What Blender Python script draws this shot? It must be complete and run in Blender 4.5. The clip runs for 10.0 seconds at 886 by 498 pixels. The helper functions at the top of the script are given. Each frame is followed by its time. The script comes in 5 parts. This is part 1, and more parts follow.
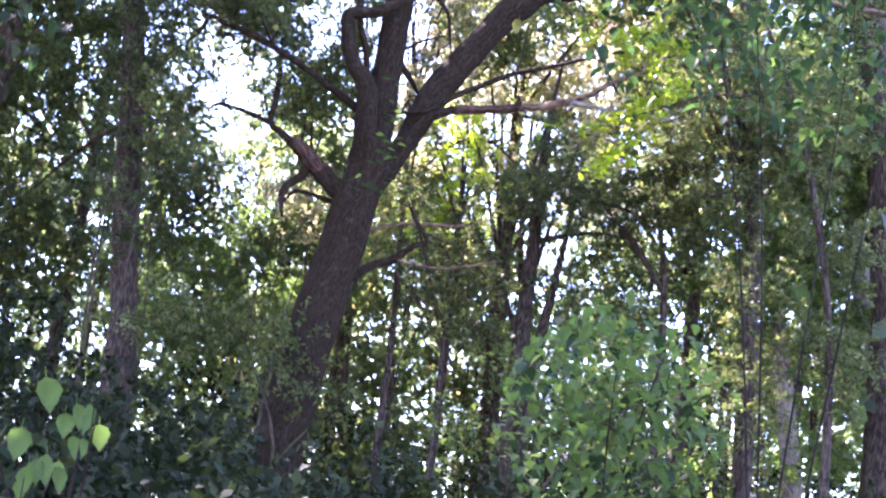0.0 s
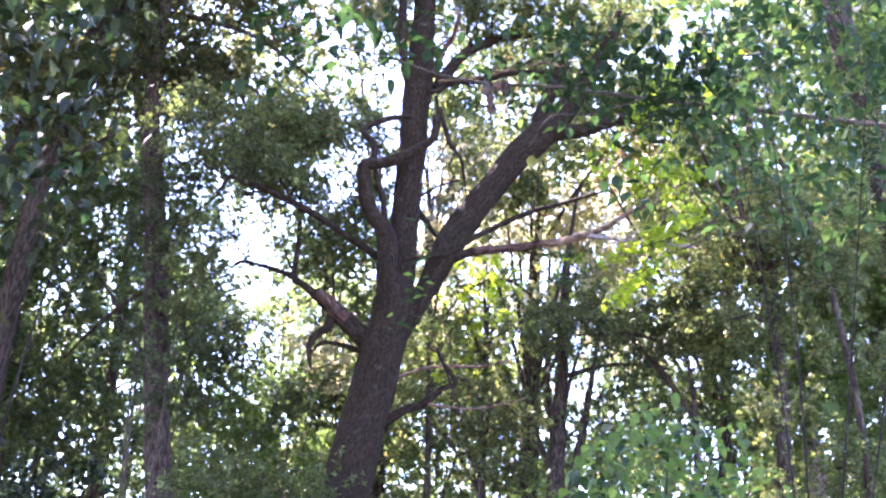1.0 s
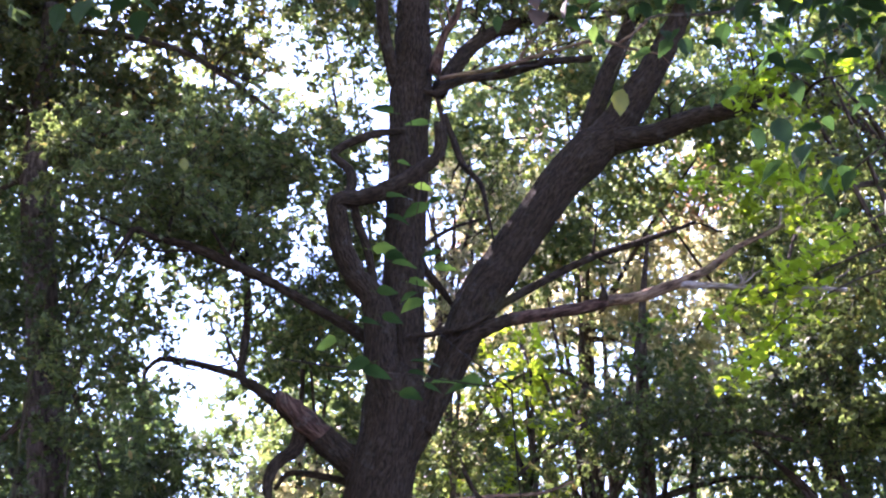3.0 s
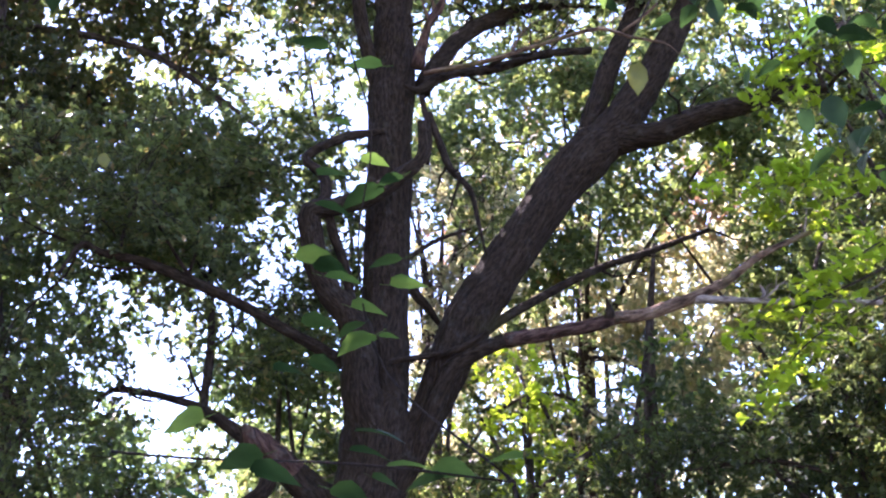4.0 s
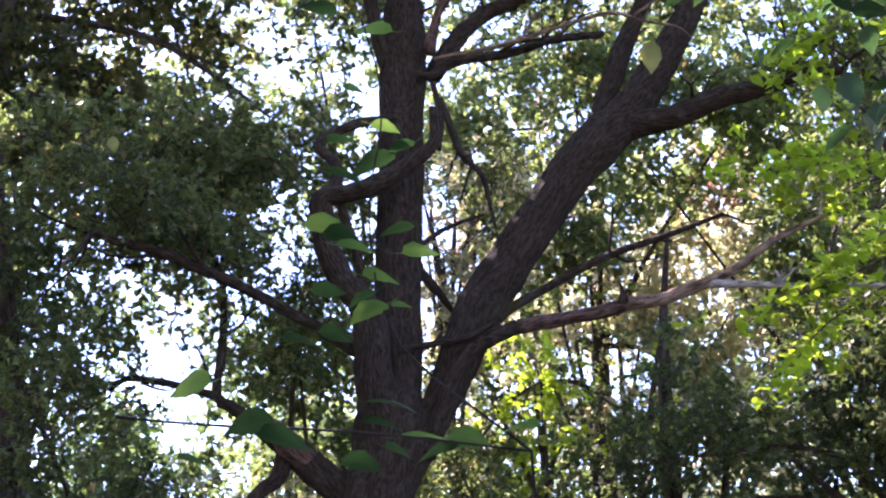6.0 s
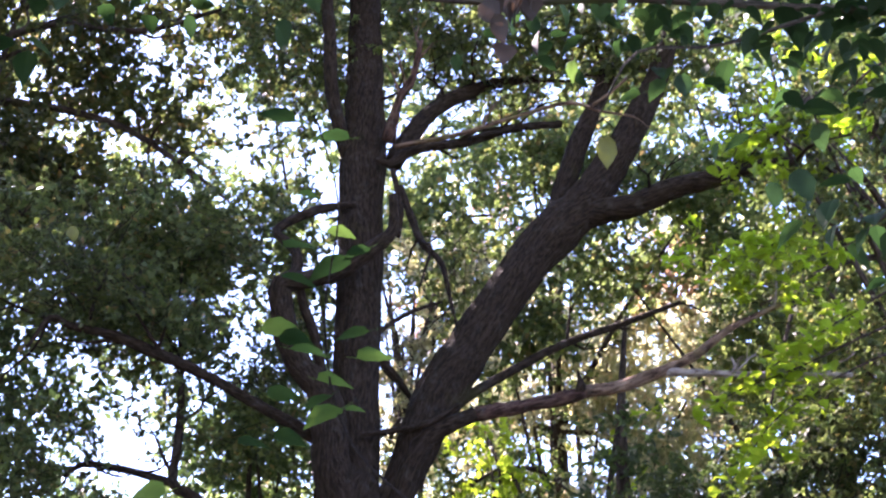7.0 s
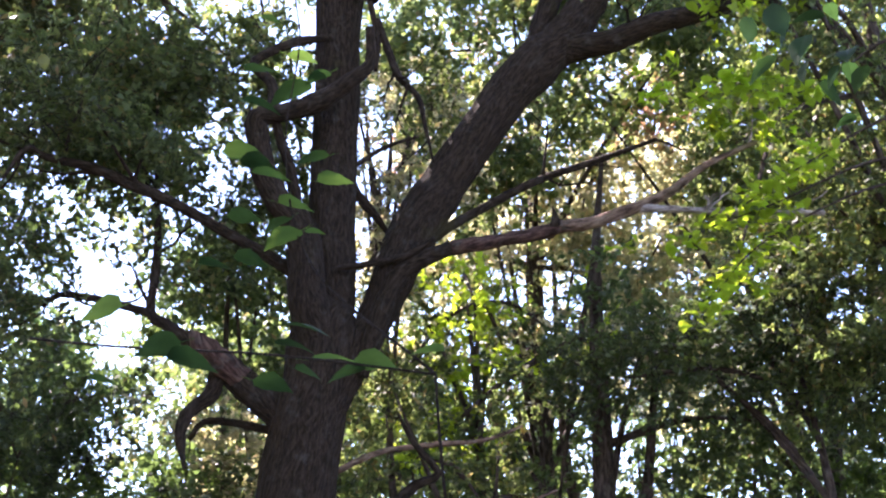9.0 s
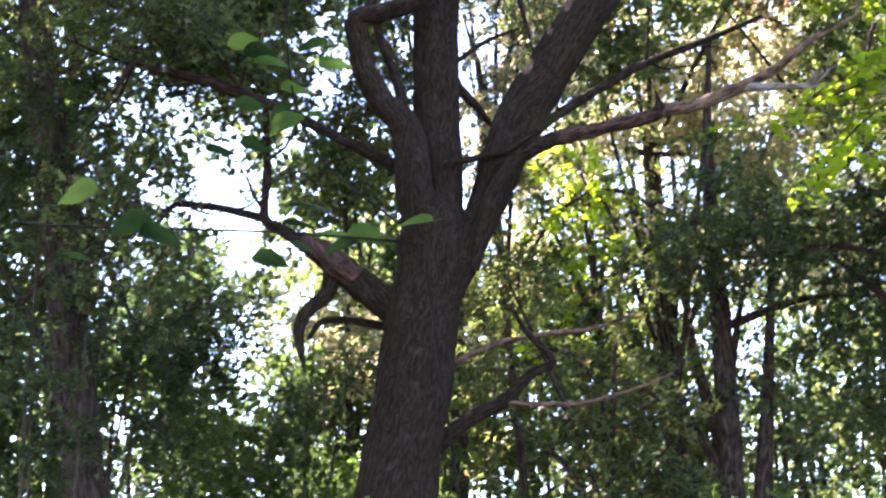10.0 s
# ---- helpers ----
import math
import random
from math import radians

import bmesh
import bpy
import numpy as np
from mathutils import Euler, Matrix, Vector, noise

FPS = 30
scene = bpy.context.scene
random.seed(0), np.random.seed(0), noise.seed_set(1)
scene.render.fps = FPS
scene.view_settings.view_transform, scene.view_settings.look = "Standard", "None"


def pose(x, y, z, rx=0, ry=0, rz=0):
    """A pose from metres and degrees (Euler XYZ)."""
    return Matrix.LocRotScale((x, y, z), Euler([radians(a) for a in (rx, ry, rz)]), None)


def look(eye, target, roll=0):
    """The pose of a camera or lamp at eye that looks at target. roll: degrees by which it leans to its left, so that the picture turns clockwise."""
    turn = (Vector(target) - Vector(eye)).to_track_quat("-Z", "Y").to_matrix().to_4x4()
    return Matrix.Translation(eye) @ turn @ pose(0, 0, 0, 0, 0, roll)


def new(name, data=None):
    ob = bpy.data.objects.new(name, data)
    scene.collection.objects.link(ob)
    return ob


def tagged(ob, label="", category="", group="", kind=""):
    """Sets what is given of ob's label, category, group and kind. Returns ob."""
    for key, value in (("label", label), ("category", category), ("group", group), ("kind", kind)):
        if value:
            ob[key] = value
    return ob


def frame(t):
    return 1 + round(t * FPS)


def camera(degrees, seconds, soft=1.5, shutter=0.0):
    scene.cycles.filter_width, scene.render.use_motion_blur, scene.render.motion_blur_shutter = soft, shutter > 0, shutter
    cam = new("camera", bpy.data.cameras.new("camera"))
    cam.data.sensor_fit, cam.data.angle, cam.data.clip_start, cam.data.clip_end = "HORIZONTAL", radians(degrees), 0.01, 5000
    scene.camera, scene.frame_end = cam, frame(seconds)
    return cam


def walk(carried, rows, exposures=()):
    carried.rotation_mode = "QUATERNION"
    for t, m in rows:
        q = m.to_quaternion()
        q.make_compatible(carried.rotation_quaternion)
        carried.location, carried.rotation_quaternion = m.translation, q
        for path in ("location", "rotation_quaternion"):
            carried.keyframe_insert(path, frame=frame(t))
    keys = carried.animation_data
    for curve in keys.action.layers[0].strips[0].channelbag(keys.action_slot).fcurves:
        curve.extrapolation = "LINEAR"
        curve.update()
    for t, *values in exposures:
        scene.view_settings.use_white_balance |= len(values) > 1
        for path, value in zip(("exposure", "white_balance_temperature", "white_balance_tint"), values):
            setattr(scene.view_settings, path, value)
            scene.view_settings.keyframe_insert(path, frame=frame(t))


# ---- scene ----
from mathutils.kdtree import KDTree

# ---- camera: a dolly up the slope to the forked oak stands in for a zoom, then it stands and looks up and round it
EYE_END = Vector((0.25, -13.0, 1.6))
EYE_START = Vector((0.25, -21.7, -0.6))
# seconds, part of the way still to go, heading, upward tilt, roll, sideways and upward sway
STATIONS = [
    (0, 1.033, 1.95, 13.13, 8.35, -0.04, -0.09),
    (0.5, 1.039, 1.18, 16.02, 5.26, -0.14, -0.15),
    (1, 1.053, 0.64, 18.48, 4.68, -0.13, -0.22),
    (1.5, 0.996, 1.07, 19.94, 3.86, -0.11, -0.25),
    (2, 0.651, 1.04, 21.73, 1.84, -0.11, -0.32),
    (2.5, 0.294, 0.26, 23.57, 1.10, -0.09, -0.35),
    (2.7, 0.250, -0.04, 23.25, 1.20, -0.09, -0.33),
    (3.8, 0.000, 0.24, 23.78, 0.70, -0.02, 0.01),
    (4, 0.001, 0.22, 23.88, 0.34, -0.02, 0.01),
    (4.5, 0.001, 0.07, 23.86, 0.05, -0.02, 0.01),
    (5, 0.000, -0.29, 23.58, 0.57, -0.02, 0.01),
    (5.2, -0.005, -0.52, 23.37, 0.67, 0.02, 0.01),
    (6.3, -0.008, -0.18, 23.86, -0.06, -0.03, -0.03),
    (6.5, 0.001, -0.14, 24.59, -0.17, -0.03, 0.01),
    (7, 0.000, 1.34, 26.56, -0.17, -0.01, 0.01),
    (7.5, -0.001, 2.13, 28.92, 0.25, 0.00, -0.00),
    (8, 0.000, 2.41, 28.83, -0.10, -0.00, 0.01),
    (8.5, -0.001, 2.81, 24.01, 0.43, -0.02, 0.01),
    (9, 0.003, 2.10, 20.61, 0.04, 0.03, -0.02),
    (9.5, 0.006, 0.58, 19.08, -0.36, 0.14, -0.04),
    (10, 0.013, -3.23, 16.94, -1.18, 0.29, -0.08),
]


def station(left, heading, tilt, roll, aside, above):
    eye = EYE_END.lerp(EYE_START, left) + Vector((aside, 0, above))
    h, v = radians(heading), radians(tilt)
    way = Vector((math.sin(h) * math.cos(v), math.cos(h) * math.cos(v), math.sin(v)))
    return look(eye, eye + way * 10, roll)


cam = camera(31.6, 10.0, soft=2.2, shutter=0.2)
walk(cam, [(t, station(*row)) for t, *row in STATIONS],
     exposures=[(0.0, 3.62, 5700, 46), (1.0, 3.8, 5700, 46), (1.6, 3.1, 5800, 42), (2.5, 2.92, 5800, 41), (4.0, 2.85, 5750, 41), (7.0, 2.72, 5900, 39), (9.0, 2.75, 6050, 34), (10.0, 3.05, 6100, 32)])

# ---- light: high sun beyond the trees and a bright sky
SUN_AZ, SUN_EL = radians(-46), radians(54)
world = bpy.data.worlds.new("sky")
scene.world = world
world.use_nodes = True
wn = world.node_tree
sky = wn.nodes.new("ShaderNodeTexSky")
sky.sky_type = "NISHITA"
sky.sun_disc = False
sky.sun_elevation, sky.sun_rotation = SUN_EL, SUN_AZ
sky.air_density, sky.dust_density, sky.ozone_density = 1.0, 0.5, 1.8
wn.links.new(sky.outputs[0], wn.nodes["Background"].inputs[0])
wn.nodes["Background"].inputs[1].default_value = 0.15

sun_data = bpy.data.lights.new("sun", "SUN")
sun_data.energy, sun_data.angle, sun_data.color = 5.0, radians(0.55), (1.0, 0.92, 0.78)
sun = new("sun", sun_data)
sun.matrix_world = look((60 * math.sin(SUN_AZ) * math.cos(SUN_EL), 60 * math.cos(SUN_AZ) * math.cos(SUN_EL), 60 * math.sin(SUN_EL)), (0, 0, 0))


# ---- materials
def nodes_of(name):
    m = bpy.data.materials.new(name)
    m.use_nodes = True
    t = m.node_tree
    return m, t, t.nodes, t.links, t.nodes["Principled BSDF"]


def ramp(t, stops):
    r = t.nodes.new("ShaderNodeValToRGB")
    while len(r.color_ramp.elements) < len(stops):
        r.color_ramp.elements.new(0.5)
    for e, (p, c) in zip(r.color_ramp.elements, stops):
        e.position, e.color = p, (*c, 1)
    return r


def bark_material(name, dark, mid, light, moss=(0.09, 0.11, 0.03), moss_share=0.35, ridges=34.0, depth=1.0, lichen=0.35):
    """Furrowed bark: long ridges along the limb, plates across them, moss and pale lichen in patches."""
    m, t, n, l, b = nodes_of(name)
    uv = n.new("ShaderNodeUVMap")
    uv.uv_map = "bark"
    mp = n.new("ShaderNodeMapping")
    mp.inputs["Scale"].default_value = (1.0, 0.26, 1.0)
    l.new(uv.outputs[0], mp.inputs[0])
    wob = n.new("ShaderNodeTexNoise")
    wob.inputs["Scale"].default_value, wob.inputs["Detail"].default_value = 5.0, 4.0
    l.new(mp.outputs[0], wob.inputs["Vector"])
    add = n.new("ShaderNodeMixRGB")
    add.blend_type, add.inputs[0].default_value = "ADD", 0.12
    l.new(mp.outputs[0], add.inputs[1])
    l.new(wob.outputs["Color"], add.inputs[2])
    vor = n.new("ShaderNodeTexNoise")
    vor.inputs["Scale"].default_value, vor.inputs["Detail"].default_value, vor.inputs["Roughness"].default_value = ridges, 4.0, 0.6
    l.new(add.outputs[0], vor.inputs["Vector"])
    fine = n.new("ShaderNodeTexNoise")
    fine.inputs["Scale"].default_value, fine.inputs["Detail"].default_value = 60.0, 6.0
    l.new(mp.outputs[0], fine.inputs["Vector"])
    geo = n.new("ShaderNodeTexCoord")
    big = n.new("ShaderNodeTexNoise")
    big.inputs["Scale"].default_value, big.inputs["Detail"].default_value = 1.9, 5.0
    l.new(geo.outputs["Object"], big.inputs["Vector"])
    edge = ramp(t, [(0.36, dark), (0.5, mid), (0.66, light)])
    l.new(vor.outputs["Fac"], edge.inputs[0])
    tone = n.new("ShaderNodeMixRGB")
    tone.blend_type, tone.inputs[0].default_value = "OVERLAY", 0.35
    l.new(edge.outputs[0], tone.inputs[1])
    l.new(fine.outputs["Fac"], tone.inputs[2])
    sel = ramp(t, [(1.0 - moss_share - 0.12, (0, 0, 0)), (1.0 - moss_share + 0.08, (1, 1, 1))])
    l.new(big.outputs["Fac"], sel.inputs[0])
    mm = n.new("ShaderNodeMixRGB")
    l.new(sel.outputs[0], mm.inputs[0])
    l.new(tone.outputs[0], mm.inputs[1])
    mm.inputs[2].default_value = (*moss, 1)
    spots = n.new("ShaderNodeTexNoise")
    spots.inputs["Scale"].default_value, spots.inputs["Detail"].default_value, spots.inputs["Roughness"].default_value = 7.0, 6.0, 0.7
    l.new(geo.outputs["Object"], spots.inputs["Vector"])
    crust = ramp(t, [(0.56, (0, 0, 0)), (0.68, (lichen, lichen, lichen))])
    l.new(spots.outputs["Fac"], crust.inputs[0])
    grey = n.new("ShaderNodeMixRGB")
    l.new(crust.outputs[0], grey.inputs[0])
    l.new(mm.outputs[0], grey.inputs[1])
    grey.inputs[2].default_value = (0.16, 0.155, 0.135, 1)
    l.new(grey.outputs[0], b.inputs["Base Color"])
    b.inputs["Roughness"].default_value = 0.9
    b.inputs["Specular IOR Level"].default_value = 0.2
    hsum = n.new("ShaderNodeMath")
    hsum.operation = "MULTIPLY_ADD"
    hsum.inputs[1].default_value = 0.35
    l.new(fine.outputs["Fac"], hsum.inputs[0])
    l.new(vor.outputs["Fac"], hsum.inputs[2])
    bump = n.new("ShaderNodeBump")
    bump.inputs["Strength"].default_value, bump.inputs["Distance"].default_value = depth, 0.04
    l.new(hsum.outputs[0], bump.inputs["Height"])
    l.new(bump.outputs[0], b.inputs["Normal"])
    return m


def leaf_material(name, stops, glow, through_share=0.45, rough=0.46, gain_by=3.2, gloss=0.3):
    """Thin leaves: a coloured upper skin that differs from leaf to leaf, light passing through the blade."""
    m, t, n, l, b = nodes_of(name)
    g = n.new("ShaderNodeNewGeometry")
    r = ramp(t, stops)
    l.new(g.outputs["Random Per Island"], r.inputs[0])
    tc = n.new("ShaderNodeTexCoord")
    ns = n.new("ShaderNodeTexNoise")
    ns.inputs["Scale"].default_value, ns.inputs["Detail"].default_value = 1.3, 3.0
    l.new(tc.outputs["Object"], ns.inputs["Vector"])
    hsv = n.new("ShaderNodeHueSaturation")
    mr = n.new("ShaderNodeMapRange")
    mr.inputs[1].default_value, mr.inputs[2].default_value, mr.inputs[3].default_value, mr.inputs[4].default_value = 0.3, 0.7, 0.75, 1.25
    l.new(ns.outputs["Fac"], mr.inputs[0])
    l.new(mr.outputs[0], hsv.inputs["Value"])
    l.new(r.outputs[0], hsv.inputs["Color"])
    l.new(hsv.outputs[0], b.inputs["Base Color"])
    b.inputs["Roughness"].default_value = rough
    b.inputs["Specular IOR Level"].default_value = gloss
    tr = n.new("ShaderNodeBsdfTranslucent")
    mul = n.new("ShaderNodeMixRGB")
    mul.blend_type, mul.inputs[0].default_value = "MULTIPLY", 1.0
    mul.inputs[2].default_value = (*glow, 1)
    gain = n.new("ShaderNodeHueSaturation")
    gain.inputs["Value"].default_value = gain_by
    l.new(hsv.outputs[0], gain.inputs["Color"])
    l.new(gain.outputs[0], mul.inputs[1])
    l.new(mul.outputs[0], tr.inputs[0])
    mix = n.new("ShaderNodeMixShader")
    mix.inputs[0].default_value = through_share
    l.new(b.outputs[0], mix.inputs[1])
    l.new(tr.outputs[0], mix.inputs[2])
    l.new(mix.outputs[0], n["Material Output"].inputs[0])
    return m


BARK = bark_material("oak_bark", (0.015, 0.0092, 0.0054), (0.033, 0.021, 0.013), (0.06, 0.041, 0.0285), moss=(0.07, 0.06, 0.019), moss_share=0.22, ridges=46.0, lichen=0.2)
# weathered dead wood; on two trunks the paleness stands for sunlight
BARK_PALE = bark_material("weathered_sunlit_wood", (0.16, 0.12, 0.10), (0.36, 0.29, 0.25), (0.5, 0.42, 0.37), moss_share=0.2, ridges=36)
# moss and bark, with sunlight put into the pale tan tones
BARK_MOSSY_LIT = bark_material("mossy_sunlit_bark", (0.045, 0.026, 0.017), (0.17, 0.105, 0.07), (0.33, 0.225, 0.155), moss=(0.14, 0.125, 0.04), moss_share=0.34, ridges=24)
BARK_REAR = bark_material("grey_bark", (0.025, 0.017, 0.013), (0.07, 0.05, 0.04), (0.14, 0.105, 0.085), moss_share=0.25, ridges=26)
# red broken wood; on limb and snag the tone stands for sunlight
BARK_RED = bark_material("red_wood_half_lit", (0.03, 0.016, 0.012), (0.085, 0.045, 0.034), (0.16, 0.095, 0.072), moss_share=0.12, ridges=30.0)
BARK_TWIG = bark_material("twig_bark", (0.04, 0.03, 0.022), (0.09, 0.07, 0.05), (0.15, 0.12, 0.09), ridges=40)

GREENS = [(0.0, (0.056, 0.074, 0.033)), (0.4, (0.09, 0.115, 0.046)), (0.75, (0.125, 0.154, 0.056)), (0.92, (0.168, 0.185, 0.072)), (1.0, (0.25, 0.168, 0.085))]
LEAF_OAK = leaf_material("oak_leaf", GREENS, (0.97, 1.0, 0.68), gain_by=2.85)
LEAF_OLIVE = leaf_material("olive_leaf", [(0.0, (0.044, 0.052, 0.025)), (0.6, (0.076, 0.086, 0.038)), (0.9, (0.118, 0.115, 0.05)), (1.0, (0.15, 0.09, 0.045))], (0.95, 1.0, 0.55), 0.42, 0.5, 2.3, 0.25)
LEAF_DARK = leaf_material("shade_leaf", [(0.0, (0.05, 0.066, 0.034)), (0.6, (0.077, 0.1, 0.048)), (1.0, (0.115, 0.138, 0.062))], (0.84, 1.0, 0.52), 0.4, gain_by=2.5)
LEAF_MAPLE = leaf_material("maple_leaf", [(0.0, (0.065, 0.092, 0.034)), (0.6, (0.1, 0.138, 0.044)), (1.0, (0.145, 0.185, 0.055))], (0.85, 1.0, 0.5), 0.45, gain_by=2.4)
# yellow-green leaf; on the maple sprays its brightness stands for sunlight
LEAF_LIME = leaf_material("yellow_green_leaf", [(0.0, (0.14, 0.17, 0.034)), (1.0, (0.2, 0.235, 0.045))], (0.9, 1.0, 0.25), 0.62, gain_by=3.7)
# dry pale leaves, brightened in colour and glow to stand for sunlight
LEAF_PALE = leaf_material("dry_sunlit_leaf", [(0.0, (0.17, 0.18, 0.11)), (0.5, (0.25, 0.25, 0.165)), (0.8, (0.33, 0.31, 0.22)), (1.0, (0.36, 0.29, 0.21))], (0.97, 0.96, 0.74), 0.6, 0.5, 2.6)
LEAF_RUST = leaf_material("rust_leaf", [(0.0, (0.234, 0.150, 0.098)), (0.6, (0.300, 0.240, 0.169)), (1.0, (0.195, 0.182, 0.091))], (1.0, 0.8, 0.62), 0.4, 0.55, 2.6)
# broad leaf in two tones, shaded and lit; the light is in the colour
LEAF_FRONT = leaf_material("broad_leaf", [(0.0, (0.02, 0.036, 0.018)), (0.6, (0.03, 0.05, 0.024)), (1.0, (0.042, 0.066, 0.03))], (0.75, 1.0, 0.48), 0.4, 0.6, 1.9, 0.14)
LEAF_LIT = leaf_material("lit_broad_leaf", [(0.0, (0.06, 0.088, 0.036)), (1.0, (0.088, 0.12, 0.046))], (0.84, 1.0, 0.42), 0.5, 0.6, 2.3, 0.12)
# shrub leaves darkened in the colour itself to stand for deep shade
LEAF_SHADED = leaf_material("shade_darkened_leaf", [(0.0, (0.014, 0.02, 0.01)), (0.7, (0.024, 0.032, 0.015)), (1.0, (0.05, 0.06, 0.024))], (0.85, 1.0, 0.5), 0.2, 0.5, 1.8, 0.1)
LEAF_YELLOW = leaf_material("yellow_leaf", [(0.0, (0.15, 0.15, 0.03)), (1.0, (0.18, 0.16, 0.03))], (0.7, 0.75, 0.3), 0.4, 0.45, 1.6)
LEAF_BROWN = leaf_material("withered_leaf", [(0.0, (0.06, 0.042, 0.03)), (1.0, (0.1, 0.07, 0.052))], (0.6, 0.5, 0.4), 0.25, 0.6, 1.6)


def litter_material():
    m, t, n, l, b = nodes_of("leaf_litter")
    tc = n.new("ShaderNodeTexCoord")
    v = n.new("ShaderNodeTexVoronoi")
    v.inputs["Scale"].default_value = 11
    s = n.new("ShaderNodeTexNoise")
    s.inputs["Scale"].default_value, s.inputs["Detail"].default_value = 0.6, 5
    l.new(tc.outputs["Object"], v.inputs["Vector"])
    l.new(tc.outputs["Object"], s.inputs["Vector"])
    r = ramp(t, [(0.0, (0.025, 0.016, 0.009)), (0.5, (0.06, 0.036, 0.02)), (1.0, (0.11, 0.068, 0.038))])
    l.new(v.outputs["Color"], r.inputs[0])
    g = ramp(t, [(0.45, (0, 0, 0)), (0.65, (1, 1, 1))])
    l.new(s.outputs["Fac"], g.inputs[0])
    mx = n.new("ShaderNodeMixRGB")
    l.new(g.outputs[0], mx.inputs[0])
    l.new(r.outputs[0], mx.inputs[1])
    mx.inputs[2].default_value = (0.035, 0.05, 0.018, 1)
    l.new(mx.outputs[0], b.inputs["Base Color"])
    b.inputs["Roughness"].default_value = 0.95
    bp = n.new("ShaderNodeBump")
    bp.inputs["Strength"].default_value, bp.inputs["Distance"].default_value = 0.8, 0.03
    l.new(v.outputs["Distance"], bp.inputs["Height"])
    l.new(bp.outputs[0], b.inputs["Normal"])
    return m


LITTER = litter_material()


# ---- building helpers
def mesh_object(name, me, material, parent=None, label=""):
    me.materials.append(material)
    ob = new(name, me)
    if parent:
        ob.parent = parent
        ob.matrix_parent_inverse = parent.matrix_world.inverted()
    return tagged(ob, label)


def fast_mesh(name, verts, faces, uvs=None, smooth=False):
    """verts (n, 3) and quads (m, 4) as arrays."""
    me = bpy.data.meshes.new(name)
    me.vertices.add(len(verts))
    me.vertices.foreach_set("co", np.asarray(verts, np.float32).ravel())
    faces = np.asarray(faces, np.int32)
    me.loops.add(faces.size)
    me.loops.foreach_set("vertex_index", faces.ravel())
    me.polygons.add(len(faces))
    me.polygons.foreach_set("loop_start", np.arange(len(faces), dtype=np.int32) * 4)
    if uvs is not None:
        me.uv_layers.new(name="bark").data.foreach_set("uv", np.asarray(uvs, np.float32)[faces.ravel()].ravel())
    me.update(calc_edges=True)
    if smooth:
        me.polygons.foreach_set("use_smooth", np.ones(len(faces), bool))
    return me


def spline(pts, step):
    """A smooth line through (x, y, z, radius) rows, cut into even steps."""
    p = np.array(pts, float)
    q = np.vstack([2 * p[0] - p[1], p, 2 * p[-1] - p[-2]])
    q[0, 3], q[-1, 3] = p[0, 3], p[-1, 3]
    out = []
    for i in range(1, len(q) - 2):
        n = max(2, int(np.linalg.norm(q[i + 1, :3] - q[i, :3]) / step))
        for t in np.arange(n) / n:
            a, b, c, d = q[i - 1], q[i], q[i + 1], q[i + 2]
            out.append(0.5 * (2 * b + (c - a) * t + (2 * a - 5 * b + 4 * c - d) * t * t + (3 * b - a - 3 * c + d) * t ** 3))
    out.append(p[-1])
    return np.array(out)


def tube(name, pts, sides=14, step=0.06, lumps=0.06, seed=0, ridge=0.0):
    """A limb: a tapered tube along a line, uneven like natural wood, closed at both ends."""
    line = spline(pts, step)
    c, rad = line[:, :3], np.maximum(line[:, 3], 0.002)
    tan = np.gradient(c, axis=0)
    tan /= np.linalg.norm(tan, axis=1)[:, None] + 1e-9
    u = np.cross(tan[0], (0.3, 1.0, 0.2))
    u /= np.linalg.norm(u)
    verts, uvs, along = [], [], 0.0
    nsides = sides + 1
    for i in range(len(c)):
        u = u - tan[i] * (u @ tan[i])
        u /= np.linalg.norm(u) + 1e-9
        v = np.cross(tan[i], u)
        if i:
            along += np.linalg.norm(c[i] - c[i - 1])
        for k in range(nsides):
            a = 2 * math.pi * k / sides
            w = u * math.cos(a) + v * math.sin(a)
            q = c[i] + w * rad[i]
            d = 1 + lumps * 2 * noise.noise(Vector(q * (0.5 / max(rad[i], 0.05)) + seed))
            if ridge:
                d += ridge * noise.noise(Vector((math.cos(a) * 5.0, math.sin(a) * 5.0, along * 1.6 + seed))) + 0.8 * ridge * noise.noise(Vector((math.cos(a) * 11, math.sin(a) * 11, along * 2.4 - seed)))
            verts.append(c[i] + w * rad[i] * d)
            uvs.append((a * max(rad[i], 0.02), along))
    faces = [(i * nsides + k, i * nsides + k + 1, (i + 1) * nsides + k + 1, (i + 1) * nsides + k) for i in range(len(c) - 1) for k in range(sides)]
    for end in (0, len(c) - 1):
        o = end * nsides
        mid = len(verts)
        verts.append(c[end] + tan[end] * rad[end] * (0.25 if end else -0.25))
        uvs.append((0.0, along))
        for k in range(0, sides, 2):
            q = (o + k, o + k + 1, o + (k + 2) % nsides, mid)
            faces.append(q if end else q[::-1])
    return fast_mesh(name, verts, faces, uvs, True)


def limb(name, pts, parent, material=None, sides=12, label="", **kw):
    return mesh_object(name, tube(name, pts, sides, seed=len(bpy.data.meshes) * 1.7, **kw), material or BARK, parent, label)


def thing(name, at, label, category, group="", kind=""):
    ob = new(name)
    ob.empty_display_size = 0.2
    ob.location = at
    bpy.context.view_layer.update()
    return tagged(ob, label, category, group, kind)


